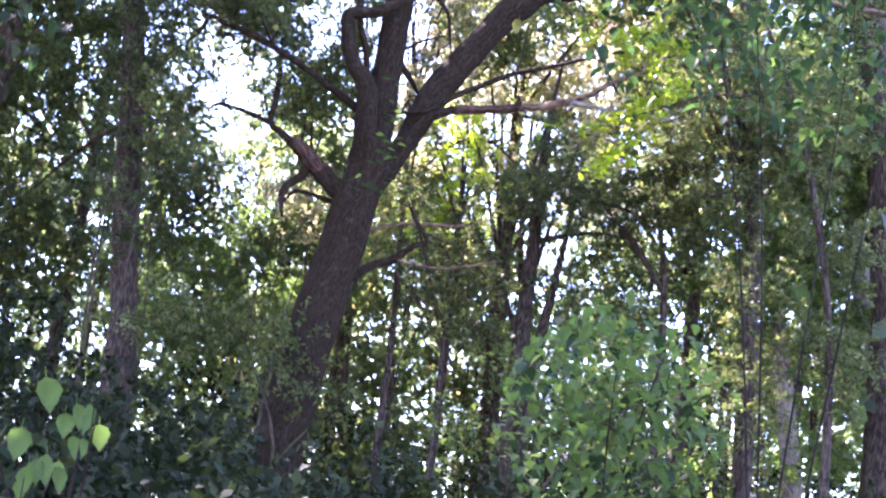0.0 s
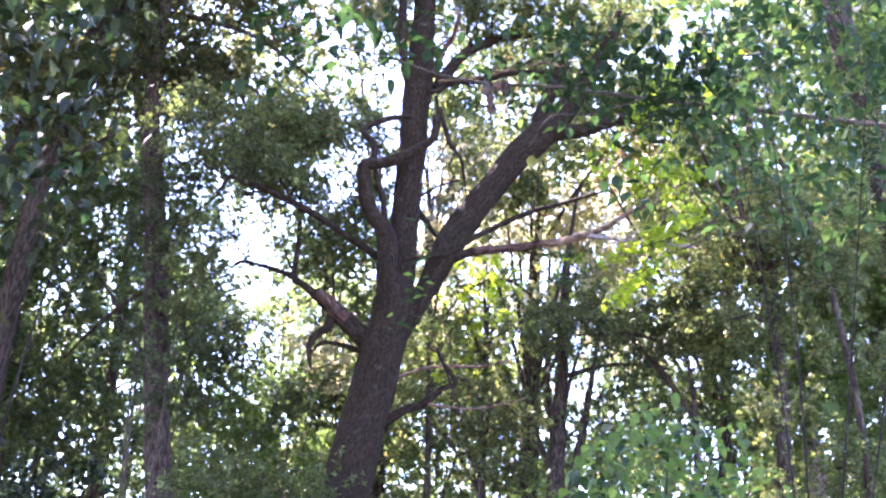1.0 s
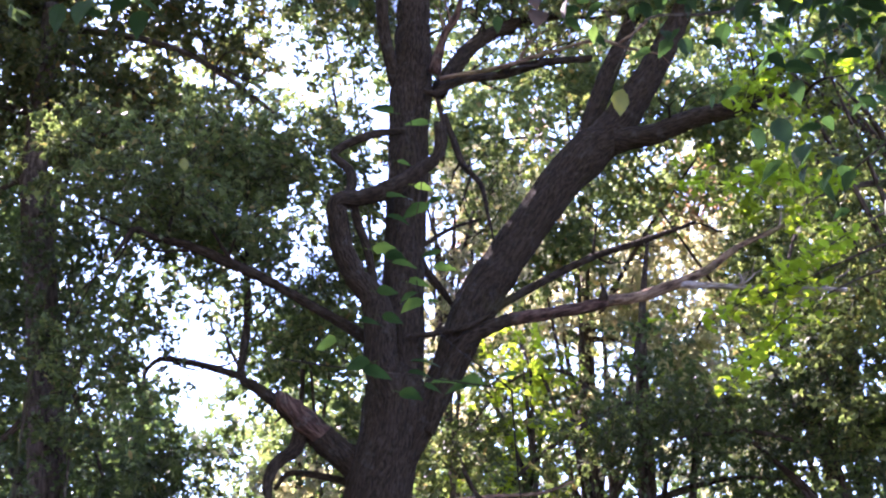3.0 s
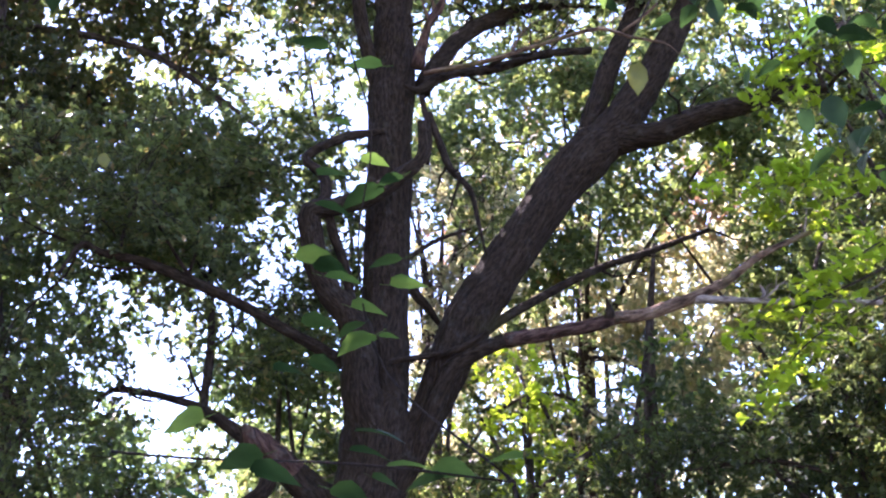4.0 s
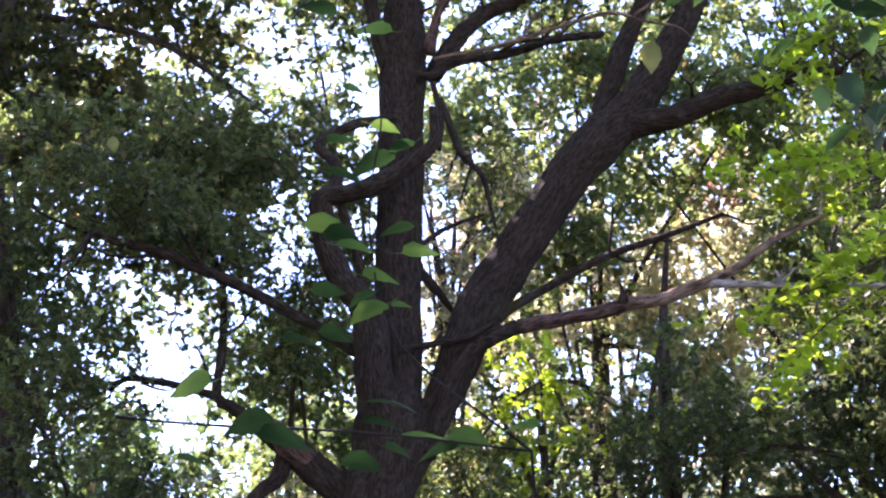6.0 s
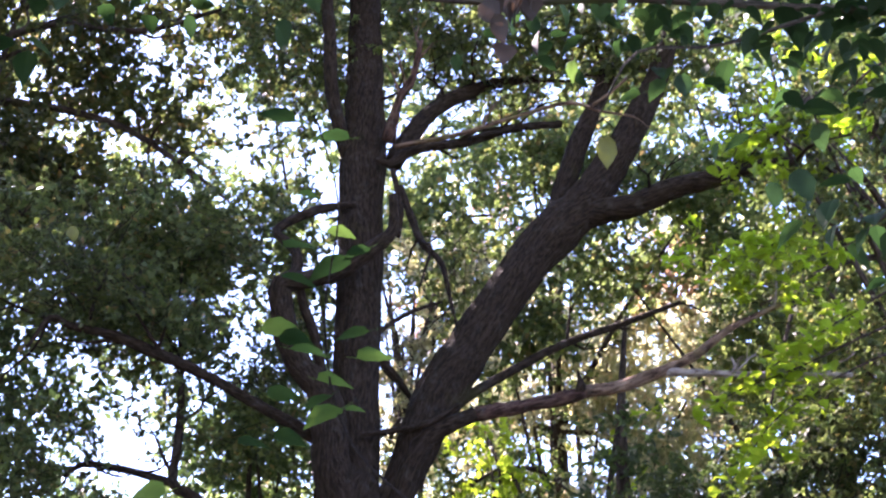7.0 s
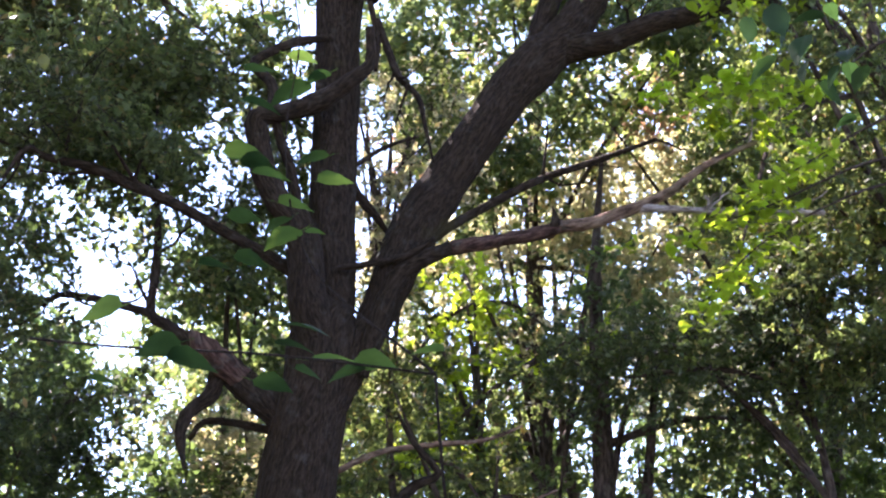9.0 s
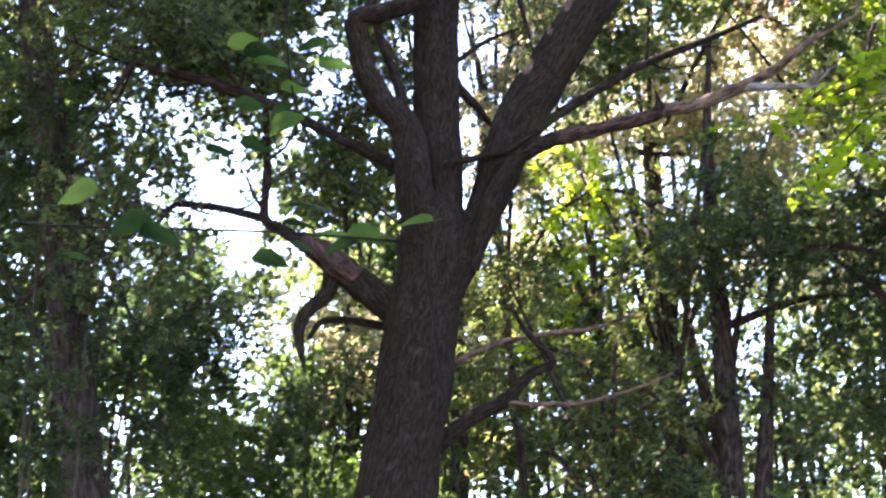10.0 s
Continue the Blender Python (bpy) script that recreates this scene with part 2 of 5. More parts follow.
LOBED_SHAPE = np.array([(0, 0, 0), (0.17, 0.55, 0.05), (0, 1, -0.06), (-0.17, 0.55, 0.05), (-0.36, 0.66, 0.09), (0, 0.36, 0.045), (0.36, 0.66, 0.09), (0, 0.8, 0.03)])


KITE_SHAPE = np.array([(0, 0, 0), (0.3, 0.45, 0.08), (0, 1, -0.06), (-0.3, 0.45, 0.08)])


def leaf_cloud(name, base, way, size, rng, flat=0.9, shape=LOBED_SHAPE):
    """Many small folded leaves in one mesh: base points, directions, lengths."""
    k = len(base)
    way = way / (np.linalg.norm(way, axis=1)[:, None] + 1e-9)
    up = np.array([0, 0, 1.0]) * flat + rng.normal(0, 0.75, (k, 3))
    side = np.cross(way, up)
    side /= np.linalg.norm(side, axis=1)[:, None] + 1e-9
    nrm = np.cross(side, way)
    wide = rng.uniform(0.85, 1.35, k)
    s = shape
    v = base[:, None, :] + size[:, None, None] * (s[None, :, 1:2] * way[:, None, :] + s[None, :, 0:1] * wide[:, None, None] * side[:, None, :] + s[None, :, 2:3] * nrm[:, None, :])
    o = np.arange(k)[:, None] * len(s)
    if len(s) == 4:
        f = o + np.array([0, 1, 2, 3])
    elif len(s) == 8:
        f = np.stack([o + np.array([0, 1, 2, 3]), o + np.array([4, 5, 6, 7])], 1).reshape(-1, 4)
    else:
        f = np.stack([o + np.array([0, 1, 2, 3]), o + np.array([0, 3, 4, 5])], 1).reshape(-1, 4)
    return fast_mesh(name, v.reshape(-1, 3), f)


# openings in the crowns, placed where the camera should see sky: a point at y = 4, half width and half height; they
# follow its sight lines from EYE_END
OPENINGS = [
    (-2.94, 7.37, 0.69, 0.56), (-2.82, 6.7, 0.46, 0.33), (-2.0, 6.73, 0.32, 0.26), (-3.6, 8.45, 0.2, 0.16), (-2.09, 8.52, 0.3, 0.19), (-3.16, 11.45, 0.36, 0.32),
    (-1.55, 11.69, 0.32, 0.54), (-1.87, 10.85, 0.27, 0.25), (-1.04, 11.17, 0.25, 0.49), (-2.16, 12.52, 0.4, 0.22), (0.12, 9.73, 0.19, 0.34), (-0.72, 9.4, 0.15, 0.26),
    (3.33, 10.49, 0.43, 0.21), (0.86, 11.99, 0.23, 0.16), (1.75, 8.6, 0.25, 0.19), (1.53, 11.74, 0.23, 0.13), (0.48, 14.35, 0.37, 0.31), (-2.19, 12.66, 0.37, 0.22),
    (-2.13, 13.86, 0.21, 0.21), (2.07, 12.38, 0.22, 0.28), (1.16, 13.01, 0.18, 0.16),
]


def crown(parent, name, clumps, material, seed, twigs=60, per=14, size=0.105, gaps=0.0, reach=0.34, scale=1.1, openings=True, bare=False, label="", shape=KITE_SHAPE, flat=0.9):
    """Leafy twigs within ellipsoids (x, y, z, rx, ry, rz, share), thinned out in drifts so that the outline is ragged and light comes through."""
    rng = np.random.default_rng(seed)
    base, way, twig_a, twig_b = [], [], [], []
    for x, y, z, rx, ry, rz, share in clumps:
        want = int(twigs * share * rx * ry * rz * 4.2)
        p = rng.normal(0, 1, (want, 3))
        p /= np.linalg.norm(p, axis=1)[:, None]
        p *= (rng.uniform(0.05, 1.25, want) ** 0.5)[:, None]
        p = p * (rx, ry, rz) + (x, y, z)
        for q in p:
            v = Vector(q)
            a = noise.noise(v * scale + Vector((seed, 0, 0))) + 0.6 * noise.noise(v * scale * 2.7 + Vector((0, seed, 0)))
            if a < gaps - 0.12:
                continue
            # leaves are thinned along the camera's sight lines through each opening
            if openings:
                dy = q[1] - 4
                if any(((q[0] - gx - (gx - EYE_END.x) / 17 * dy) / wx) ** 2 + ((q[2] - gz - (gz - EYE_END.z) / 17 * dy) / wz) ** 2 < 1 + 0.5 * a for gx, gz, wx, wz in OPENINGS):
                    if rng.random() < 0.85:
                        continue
            d = np.array((q[0] - x, q[1] - y, 0.4 * (q[2] - z))) + rng.normal(0, 0.5 * rx, 3)
            d[2] -= 0.1
            d /= np.linalg.norm(d) + 1e-9
            L = reach * rng.uniform(0.6, 1.3)
            twig_a.append(q)
            twig_b.append(q + d * L)
            for k in range(per):
                f = rng.uniform(0.1, 1.05)
                base.append(q + d * L * f + rng.normal(0, 0.025, 3))
                way.append(d * 0.5 + rng.normal(0, 0.7, 3))
    base, way = np.array(base), np.array(way)
    lens = size * rng.uniform(0.6, 1.25, len(base))
    ob = mesh_object(name, leaf_cloud(name, base, way, lens, rng, flat, shape), material, parent, label)
    tagged(ob, kind="stuff")
    if bare:
        a, b = np.array(twig_a), np.array(twig_b)
        d = b - a
        s = np.cross(d, rng.normal(0, 1, a.shape))
        s /= np.linalg.norm(s, axis=1)[:, None] + 1e-9
        s2 = np.cross(d, s)
        s2 /= np.linalg.norm(s2, axis=1)[:, None] + 1e-9
        r = 0.005
        a = a - d * 0.5
        v = np.stack([a + s * r, a - s * r * 0.5 + s2 * r, a - s * r * 0.5 - s2 * r, b + s * r * .4, b - s * r * 0.2 + s2 * r * .4, b - s * r * 0.2 - s2 * r * .4], 1).reshape(-1, 3)
        o = np.arange(len(a))[:, None] * 6
        f = np.stack([o + np.array(q) for q in ((0, 1, 4, 3), (1, 2, 5, 4), (2, 0, 3, 5))], 1).reshape(-1, 4)
        tw = mesh_object("twig_layer", fast_mesh("twig_layer", v, f, np.zeros((len(v), 2))), BARK_TWIG, parent)
        tagged(tw, kind="stuff")
    return ob


# ---- ground: a wooded slope that rises towards the oak and levels out behind it
# slope shaped to suit the dolly and to stay below the camera's view
def ground_z(x, y):
    rise = 0.25 * (y + 13)
    top = -0.3
    soft = 0.4
    z = top - soft * math.log1p(math.exp(min(40, (top - rise) / soft)))
    low = -4.0
    z = low + soft * math.log1p(math.exp(min(40, (z - low) / soft)))
    return z + 0.12 * noise.noise(Vector((x * 0.3, y * 0.3, 0))) + 0.03 * noise.noise(Vector((x * 1.7, y * 1.7, 3)))


axis_x = np.concatenate([np.linspace(-400, -34, 10), np.arange(-30, 30.1, 0.75), np.linspace(34, 400, 10)])
axis_y = np.concatenate([np.linspace(-400, -44, 10), np.arange(-40, 30.1, 0.75), np.linspace(34, 600, 12)])
gv = [(x, y, ground_z(x, y)) for y in axis_y for x in axis_x]
nx = len(axis_x)
gf = [(j * nx + i, j * nx + i + 1, (j + 1) * nx + i + 1, (j + 1) * nx + i) for j in range(len(axis_y) - 1) for i in range(nx - 1)]
ground = mesh_object("ground", fast_mesh("ground", gv, gf, None, True), LITTER)
tagged(ground, "brown leaf litter on a wooded slope", "ground", kind="structure")

# ---- the forked oak
oak = thing("forked_oak", (-0.92, 0, ground_z(-0.92, 0)), "large forked oak with furrowed dark bark and a broken limb", "tree")
limb("trunk", [(-1.0, 0, -0.5, 0.58), (-0.98, 0, 0.0, 0.44), (-0.94, 0, 0.8, 0.385), (-0.86, 0, 1.7, 0.355), (-0.76, 0, 2.5, 0.345)] + [(-0.64, 0, 3.33, 0.346), (-0.59, 0, 3.71, 0.334), (-0.49, 0, 4.2, 0.328), (-0.42, 0, 4.69, 0.317), (-0.34, 0, 5.19, 0.301), (-0.28, 0, 5.6, 0.318), (-0.31, 0, 5.87, 0.24)] + [(-0.35, 0.03, 6.08, 0.1)], oak, sides=64, step=0.05, lumps=0.05, ridge=0.06)
limb("main_stem", [(-0.4, 0, 4.9, 0.16), (-0.36, 0, 5.4, 0.175)] + [(-0.22, 0, 5.65, 0.181), (-0.22, 0.03, 6.18, 0.199), (-0.23, 0.06, 6.73, 0.203), (-0.23, 0.09, 7.35, 0.212), (-0.22, 0.11, 7.93, 0.21), (-0.22, 0.14, 8.54, 0.204), (-0.21, 0.17, 9.17, 0.218), (-0.22, 0.2, 9.83, 0.189), (-0.24, 0.3, 10.85, 0.163), (-0.3, 0.3, 11.94, 0.15)] + [(-0.35, 0.35, 13.0, 0.12), (-0.2, 0.5, 14.6, 0.06)], oak, sides=52, step=0.05, lumps=0.05, ridge=0.07)
limb("side_stem", [(-0.36, 0.1, 9.13, 0.082), (-0.46, 0.02, 9.46, 0.071), (-0.54, -0.06, 9.86, 0.069), (-0.57, -0.14, 10.4, 0.067), (-0.63, -0.22, 10.96, 0.057), (-0.74, -0.3, 11.46, 0.051)], oak)
curl = limb("curled_limb", [(-0.24, -0.15, 5.38, 0.135), (-0.35, -0.18, 5.67, 0.172), (-0.42, -0.21, 5.97, 0.172), (-0.46, -0.24, 6.42, 0.15), (-0.54, -0.27, 6.62, 0.133), (-0.69, -0.3, 6.77, 0.121), (-0.82, -0.33, 7.02, 0.115), (-0.89, -0.37, 7.33, 0.11), (-0.9, -0.4, 7.54, 0.104), (-0.68, -0.43, 7.58, 0.085), (-0.39, -0.46, 7.67, 0.091), (-0.09, -0.49, 7.87, 0.078), (0.08, -0.52, 8.04, 0.052), (0.08, -0.55, 8.38, 0.039)], oak, sides=16, lumps=0.09)
limb("branch", [(-0.9, -0.4, 7.54, 0.06), (-0.78, -0.34, 7.71, 0.056), (-0.81, -0.28, 7.96, 0.051), (-0.98, -0.22, 8.18, 0.041), (-0.63, -0.16, 8.42, 0.047), (-0.27, -0.1, 8.52, 0.031)], curl)
limb("branch", [(-0.52, -0.2, 6.76, 0.045), (-0.6, -0.27, 7.11, 0.045), (-0.71, -0.33, 7.4, 0.045), (-0.75, -0.4, 7.65, 0.035)], curl)
limb("long_branch", [(-0.58, 0, 6.26, 0.066), (-1.1, -0.11, 6.53, 0.05), (-1.59, -0.23, 6.77, 0.05), (-1.98, -0.34, 6.91, 0.053), (-2.31, -0.46, 7.01, 0.045), (-2.69, -0.57, 7.06, 0.035), (-2.83, -0.69, 7.08, 0.03), (-2.97, -0.8, 6.76, 0.015)], oak, lumps=0.08)
stump = limb("broken_limb", [(-0.55, 0, 4.89, 0.152), (-0.92, 0.04, 5.2, 0.139), (-1.2, 0.07, 5.45, 0.115), (-1.46, 0.11, 5.63, 0.07), (-1.69, 0.15, 5.8, 0.056), (-1.82, 0.19, 5.91, 0.046), (-1.8, 0.22, 6.38, 0.039), (-1.83, 0.26, 6.95, 0.029), (-1.89, 0.3, 7.48, 0.019)], oak, sides=16, lumps=0.09)
limb("branch", [(-1.81, 0.2, 5.9, 0.041), (-2.06, 0.18, 5.97, 0.036), (-2.31, 0.15, 6.02, 0.033), (-2.62, 0.12, 6.04, 0.028), (-2.74, 0.1, 5.92, 0.018)], stump)
limb("broken_stub", [(-0.83, 0.05, 5.13, 0.121), (-1.03, -0.03, 5.29, 0.116), (-1.21, -0.1, 5.44, 0.111), (-1.34, -0.18, 5.54, 0.082), (-1.41, -0.25, 5.61, 0.024)], stump, BARK_RED, sides=16, lumps=0.22, label="reddish broken stub of a limb")
limb("hooked_branch", [(x, y, z, r * 1.05) for x, y, z, r in [(-1.17, 0.05, 5.42, 0.075), (-1.22, -0.01, 5.12, 0.069), (-1.38, -0.07, 4.96, 0.059), (-1.45, -0.14, 4.74, 0.049), (-1.39, -0.2, 4.43, 0.019)]], stump, lumps=0.1)
limb("low_branch", [(-0.69, 0.2, 4.85, 0.04), (-1.05, 0.27, 4.94, 0.035), (-1.31, 0.33, 4.96, 0.03), (-1.44, 0.4, 4.82, 0.023)], oak)
fork = limb("leaning_limb", [(-0.42, 0.0, 4.6, 0.16)] + [(-0.11, -0.05, 5.19, 0.139), (0.02, -0.04, 5.47, 0.15), (0.15, -0.03, 5.77, 0.152), (0.33, -0.02, 6.22, 0.189), (0.53, -0, 6.7, 0.217), (0.79, 0.01, 7.15, 0.204), (1.08, 0.02, 7.6, 0.202), (1.38, 0.03, 8.07, 0.21), (1.65, 0.04, 8.37, 0.223), (1.91, 0.05, 8.65, 0.192), (2.23, 0.07, 9.18, 0.157), (2.47, 0.08, 9.63, 0.137), (2.68, 0.09, 10.09, 0.111), (2.88, 0.1, 10.69, 0.085)], oak, sides=52, step=0.05, lumps=0.05, ridge=0.07)
limb("branch", [(1.58, 0.1, 8.37, 0.117), (1.74, 0.18, 8.93, 0.108), (1.91, 0.25, 9.47, 0.1), (2.11, 0.32, 9.97, 0.084), (2.29, 0.4, 10.56, 0.069)], fork, sides=16)
limb("branch", [(1.79, 0.05, 8.47, 0.149), (2.08, -0.04, 8.51, 0.122), (2.33, -0.13, 8.52, 0.111), (2.69, -0.22, 8.65, 0.105), (3.1, -0.32, 8.72, 0.089), (3.4, -0.41, 8.79, 0.068), (3.8, -0.5, 8.79, 0.041)], fork, sides=16)
# sunlight along this limb is painted in three barks, dark to pale outward
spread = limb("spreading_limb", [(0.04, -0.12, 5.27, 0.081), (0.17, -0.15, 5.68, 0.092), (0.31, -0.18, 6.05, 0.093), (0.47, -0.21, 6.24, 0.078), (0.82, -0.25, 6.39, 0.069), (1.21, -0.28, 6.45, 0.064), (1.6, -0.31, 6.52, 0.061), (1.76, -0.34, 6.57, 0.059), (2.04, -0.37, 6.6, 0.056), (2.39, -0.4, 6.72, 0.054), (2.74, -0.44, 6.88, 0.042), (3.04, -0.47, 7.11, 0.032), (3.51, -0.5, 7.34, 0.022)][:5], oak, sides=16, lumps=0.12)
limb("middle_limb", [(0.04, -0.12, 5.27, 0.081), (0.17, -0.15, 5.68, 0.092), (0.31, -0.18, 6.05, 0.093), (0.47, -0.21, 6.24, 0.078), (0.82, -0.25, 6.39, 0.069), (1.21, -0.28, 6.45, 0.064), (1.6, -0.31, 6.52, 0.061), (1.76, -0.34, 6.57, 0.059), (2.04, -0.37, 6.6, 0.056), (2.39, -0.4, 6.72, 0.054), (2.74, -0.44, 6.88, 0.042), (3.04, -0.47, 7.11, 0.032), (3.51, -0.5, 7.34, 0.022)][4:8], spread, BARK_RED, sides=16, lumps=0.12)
limb("outer_limb", [(0.04, -0.12, 5.27, 0.081), (0.17, -0.15, 5.68, 0.092), (0.31, -0.18, 6.05, 0.093), (0.47, -0.21, 6.24, 0.078), (0.82, -0.25, 6.39, 0.069), (1.21, -0.28, 6.45, 0.064), (1.6, -0.31, 6.52, 0.061), (1.76, -0.34, 6.57, 0.059), (2.04, -0.37, 6.6, 0.056), (2.39, -0.4, 6.72, 0.054), (2.74, -0.44, 6.88, 0.042), (3.04, -0.47, 7.11, 0.032), (3.51, -0.5, 7.34, 0.022)][7:], spread, BARK_MOSSY_LIT, sides=16, lumps=0.12)
limb("dead_branch", [(2.41, -0.4, 6.73, 0.044), (2.77, -0.47, 6.7, 0.034), (3.09, -0.55, 6.65, 0.029), (3.46, -0.62, 6.62, 0.029), (4.01, -0.7, 6.59, 0.022)], spread, BARK_PALE, lumps=0.14, label="barkless pale dead branch")
limb("knot", [(1.73, -0.37, 6.56, 0.05), (1.72, -0.38, 6.66, 0.03), (1.70, -0.4, 6.74, 0.008)], spread, lumps=0.2)
limb("stub", [(3.02, -0.54, 6.65, 0.025), (3.05, -0.54, 6.73, 0.02), (3.02, -0.53, 6.81, 0.008)], spread, BARK_PALE)
limb("twig", [(3.45, -0.5, 7.33, 0.014), (3.48, -0.5, 7.45, 0.01), (3.5, -0.5, 7.62, 0.006)], spread, BARK_PALE)
limb("slender_branch", [(0.55, 0, 6.49, 0.055), (0.84, 0.1, 6.74, 0.046), (1.26, 0.2, 7.03, 0.041), (1.69, 0.3, 7.3, 0.037), (2.18, 0.4, 7.52, 0.032), (2.81, 0.5, 7.81, 0.021)], fork)
limb("crossing_branch", [(-0.16, -0.25, 6.19, 0.024), (0.18, -0.27, 6.24, 0.029), (0.47, -0.28, 6.32, 0.029), (0.67, -0.3, 6.46, 0.022)], oak)
limb("short_branch", [(-0.07, 0.1, 7.13, 0.046), (0.03, 0.17, 6.99, 0.046), (0.16, 0.23, 6.86, 0.039), (0.3, 0.3, 6.68, 0.018)], oak, lumps=0.14)
limb("spur", [(-0.06, 0.1, 7.3, 0.023), (0.22, 0.2, 7.54, 0.021), (0.54, 0.3, 7.71, 0.013)], oak)
limb("upper_branch", [(-0.09, -0.15, 8.98, 0.019), (0.02, -0.09, 8.96, 0.037), (0.14, -0.03, 9.07, 0.046), (0.33, 0.03, 9.21, 0.051), (0.77, 0.08, 9.31, 0.049), (1.21, 0.14, 9.5, 0.044), (1.72, 0.2, 9.6, 0.036)], oak, lumps=0.1)
# sunlight on this branch is painted by the pale bark
pale = limb("bare_branch", [(0.09, -0.1, 9.14, 0.027), (0.28, -0.17, 9.15, 0.024), (0.65, -0.23, 9.2, 0.024), (1.13, -0.3, 9.33, 0.021), (1.71, -0.37, 9.48, 0.019), (2.02, -0.43, 9.36, 0.016), (2.33, -0.5, 9.26, 0.011)], oak, BARK_MOSSY_LIT)
limb("twig", [(1.95, -0.4, 9.44, 0.016), (2.13, -0.45, 9.56, 0.016), (2.28, -0.5, 9.69, 0.011)], pale, BARK_MOSSY_LIT)
# reddish tone stands for warm sunlight on the snag
limb("snag", [(0.02, -0.05, 9.23, 0.07), (0.07, -0.11, 9.44, 0.054), (0.14, -0.18, 9.66, 0.043), (0.25, -0.24, 9.84, 0.038), (0.33, -0.3, 10.22, 0.027)], oak, BARK_RED, lumps=0.16, label="reddish splintered snag")
limb("rear_limb", [(0.06, 0.3, 9.18, 0.099), (0.25, 0.42, 9.6, 0.095), (0.45, 0.54, 9.94, 0.085), (0.74, 0.66, 10.21, 0.075), (1.1, 0.78, 10.43, 0.058), (1.58, 0.9, 10.57, 0.041)], oak, sides=16)
limb("hanging_branch", [(0.07, -0.1, 8.89, 0.027), (0.15, -0.15, 8.45, 0.029), (0.13, -0.2, 8.13, 0.021)], oak)
limb("hanging_branch", [(0.14, -0.1, 8.71, 0.034), (0.25, -0.16, 8.35, 0.037), (0.35, -0.22, 8.06, 0.034), (0.52, -0.28, 7.83, 0.028), (0.59, -0.34, 7.49, 0.02), (0.66, -0.4, 7.13, 0.01)], oak)
limb("low_limb", [(-0.31, 0.2, 3.79, 0.082), (-0.01, 0.18, 4.01, 0.068), (0.28, 0.17, 4.15, 0.061), (0.53, 0.15, 4.38, 0.044), (0.72, 0.13, 4.48, 0.037), (0.5, 0.12, 4.76, 0.025), (0.38, 0.1, 4.99, 0.015)], oak, sides=14, lumps=0.1)
# the lighter bark of these two low branches imitates sunlight
limb("low_branch", [(-0.16, 0.3, 4.52, 0.03), (0.19, 0.43, 4.72, 0.028), (0.6, 0.55, 4.82, 0.025), (1.16, 0.68, 4.91, 0.02), (1.51, 0.8, 5.07, 0.013)], oak, BARK_MOSSY_LIT)
limb("low_branch", [(x, y, z, r * 0.75) for x, y, z, r in [(0.31, 0.15, 4.14, 0.034), (0.62, 0.19, 4.12, 0.027), (0.96, 0.22, 4.13, 0.027), (1.41, 0.26, 4.24, 0.022), (1.76, 0.3, 4.38, 0.017)]], oak, BARK_MOSSY_LIT)
def side_branches(parent, line, count, seed, reach=1.0, rise=0.3, material=None):
    """Bare crooked side branches with a few forks along a limb."""
    r6 = random.Random(seed)
    for k in range(count):
        f = r6.uniform(0.25, 1.0) * (len(line) - 1)
        i = min(int(f), len(line) - 2)
        p = Vector(line[i][:3]).lerp(Vector(line[i + 1][:3]), f - i)
        along = (Vector(line[i + 1][:3]) - Vector(line[i][:3])).normalized()
        way = (along * 0.7 + Vector((r6.uniform(-1, 1), r6.uniform(-0.6, 0.6), r6.uniform(-0.7, 1) + rise))).normalized()
        size = reach * r6.uniform(0.5, 1.2)
        rad = min(0.022, line[i][3] * 0.5)
        pts = [(*p, rad)]
        for j in range(1, 5):
            q = p + way * size * j / 4 + Vector((r6.uniform(-1, 1), r6.uniform(-1, 1), r6.uniform(-1, 1))) * 0.07 * size
            pts.append((*q, max(0.004, rad * (1 - j * 0.2))))
        br = limb("side_branch", pts, parent, material, sides=6, step=0.1)
        for j in (2, 3):
            a = Vector(pts[j][:3])
            w2 = (way + Vector((r6.uniform(-1, 1), r6.uniform(-0.6, 0.6), r6.uniform(-0.6, 1)))).normalized()
            e = a + w2 * size * r6.uniform(0.3, 0.6)
            m = a.lerp(e, 0.5) + Vector((0, 0, r6.uniform(-0.05, 0.05)))
            limb("twig", [(*a, pts[j][3] * 0.7), (*m, 0.005), (*e, 0.003)], parent, material, sides=5, step=0.12)


side_branches(oak, [(-0.09, -0.15, 8.98, 0.019), (0.02, -0.09, 8.96, 0.037), (0.14, -0.03, 9.07, 0.046), (0.33, 0.03, 9.21, 0.051), (0.77, 0.08, 9.31, 0.049), (1.21, 0.14, 9.5, 0.044), (1.72, 0.2, 9.6, 0.036)], 5, 1, 0.9)
side_branches(oak, [(0.06, 0.3, 9.18, 0.099), (0.25, 0.42, 9.6, 0.095), (0.45, 0.54, 9.94, 0.085), (0.74, 0.66, 10.21, 0.075), (1.1, 0.78, 10.43, 0.058), (1.58, 0.9, 10.57, 0.041)], 6, 2, 1.2)
side_branches(oak, [(0.09, -0.1, 9.14, 0.027), (0.28, -0.17, 9.15, 0.024), (0.65, -0.23, 9.2, 0.024), (1.13, -0.3, 9.33, 0.021), (1.71, -0.37, 9.48, 0.019), (2.02, -0.43, 9.36, 0.016), (2.33, -0.5, 9.26, 0.011)], 6, 3, 0.7, material=BARK_MOSSY_LIT)
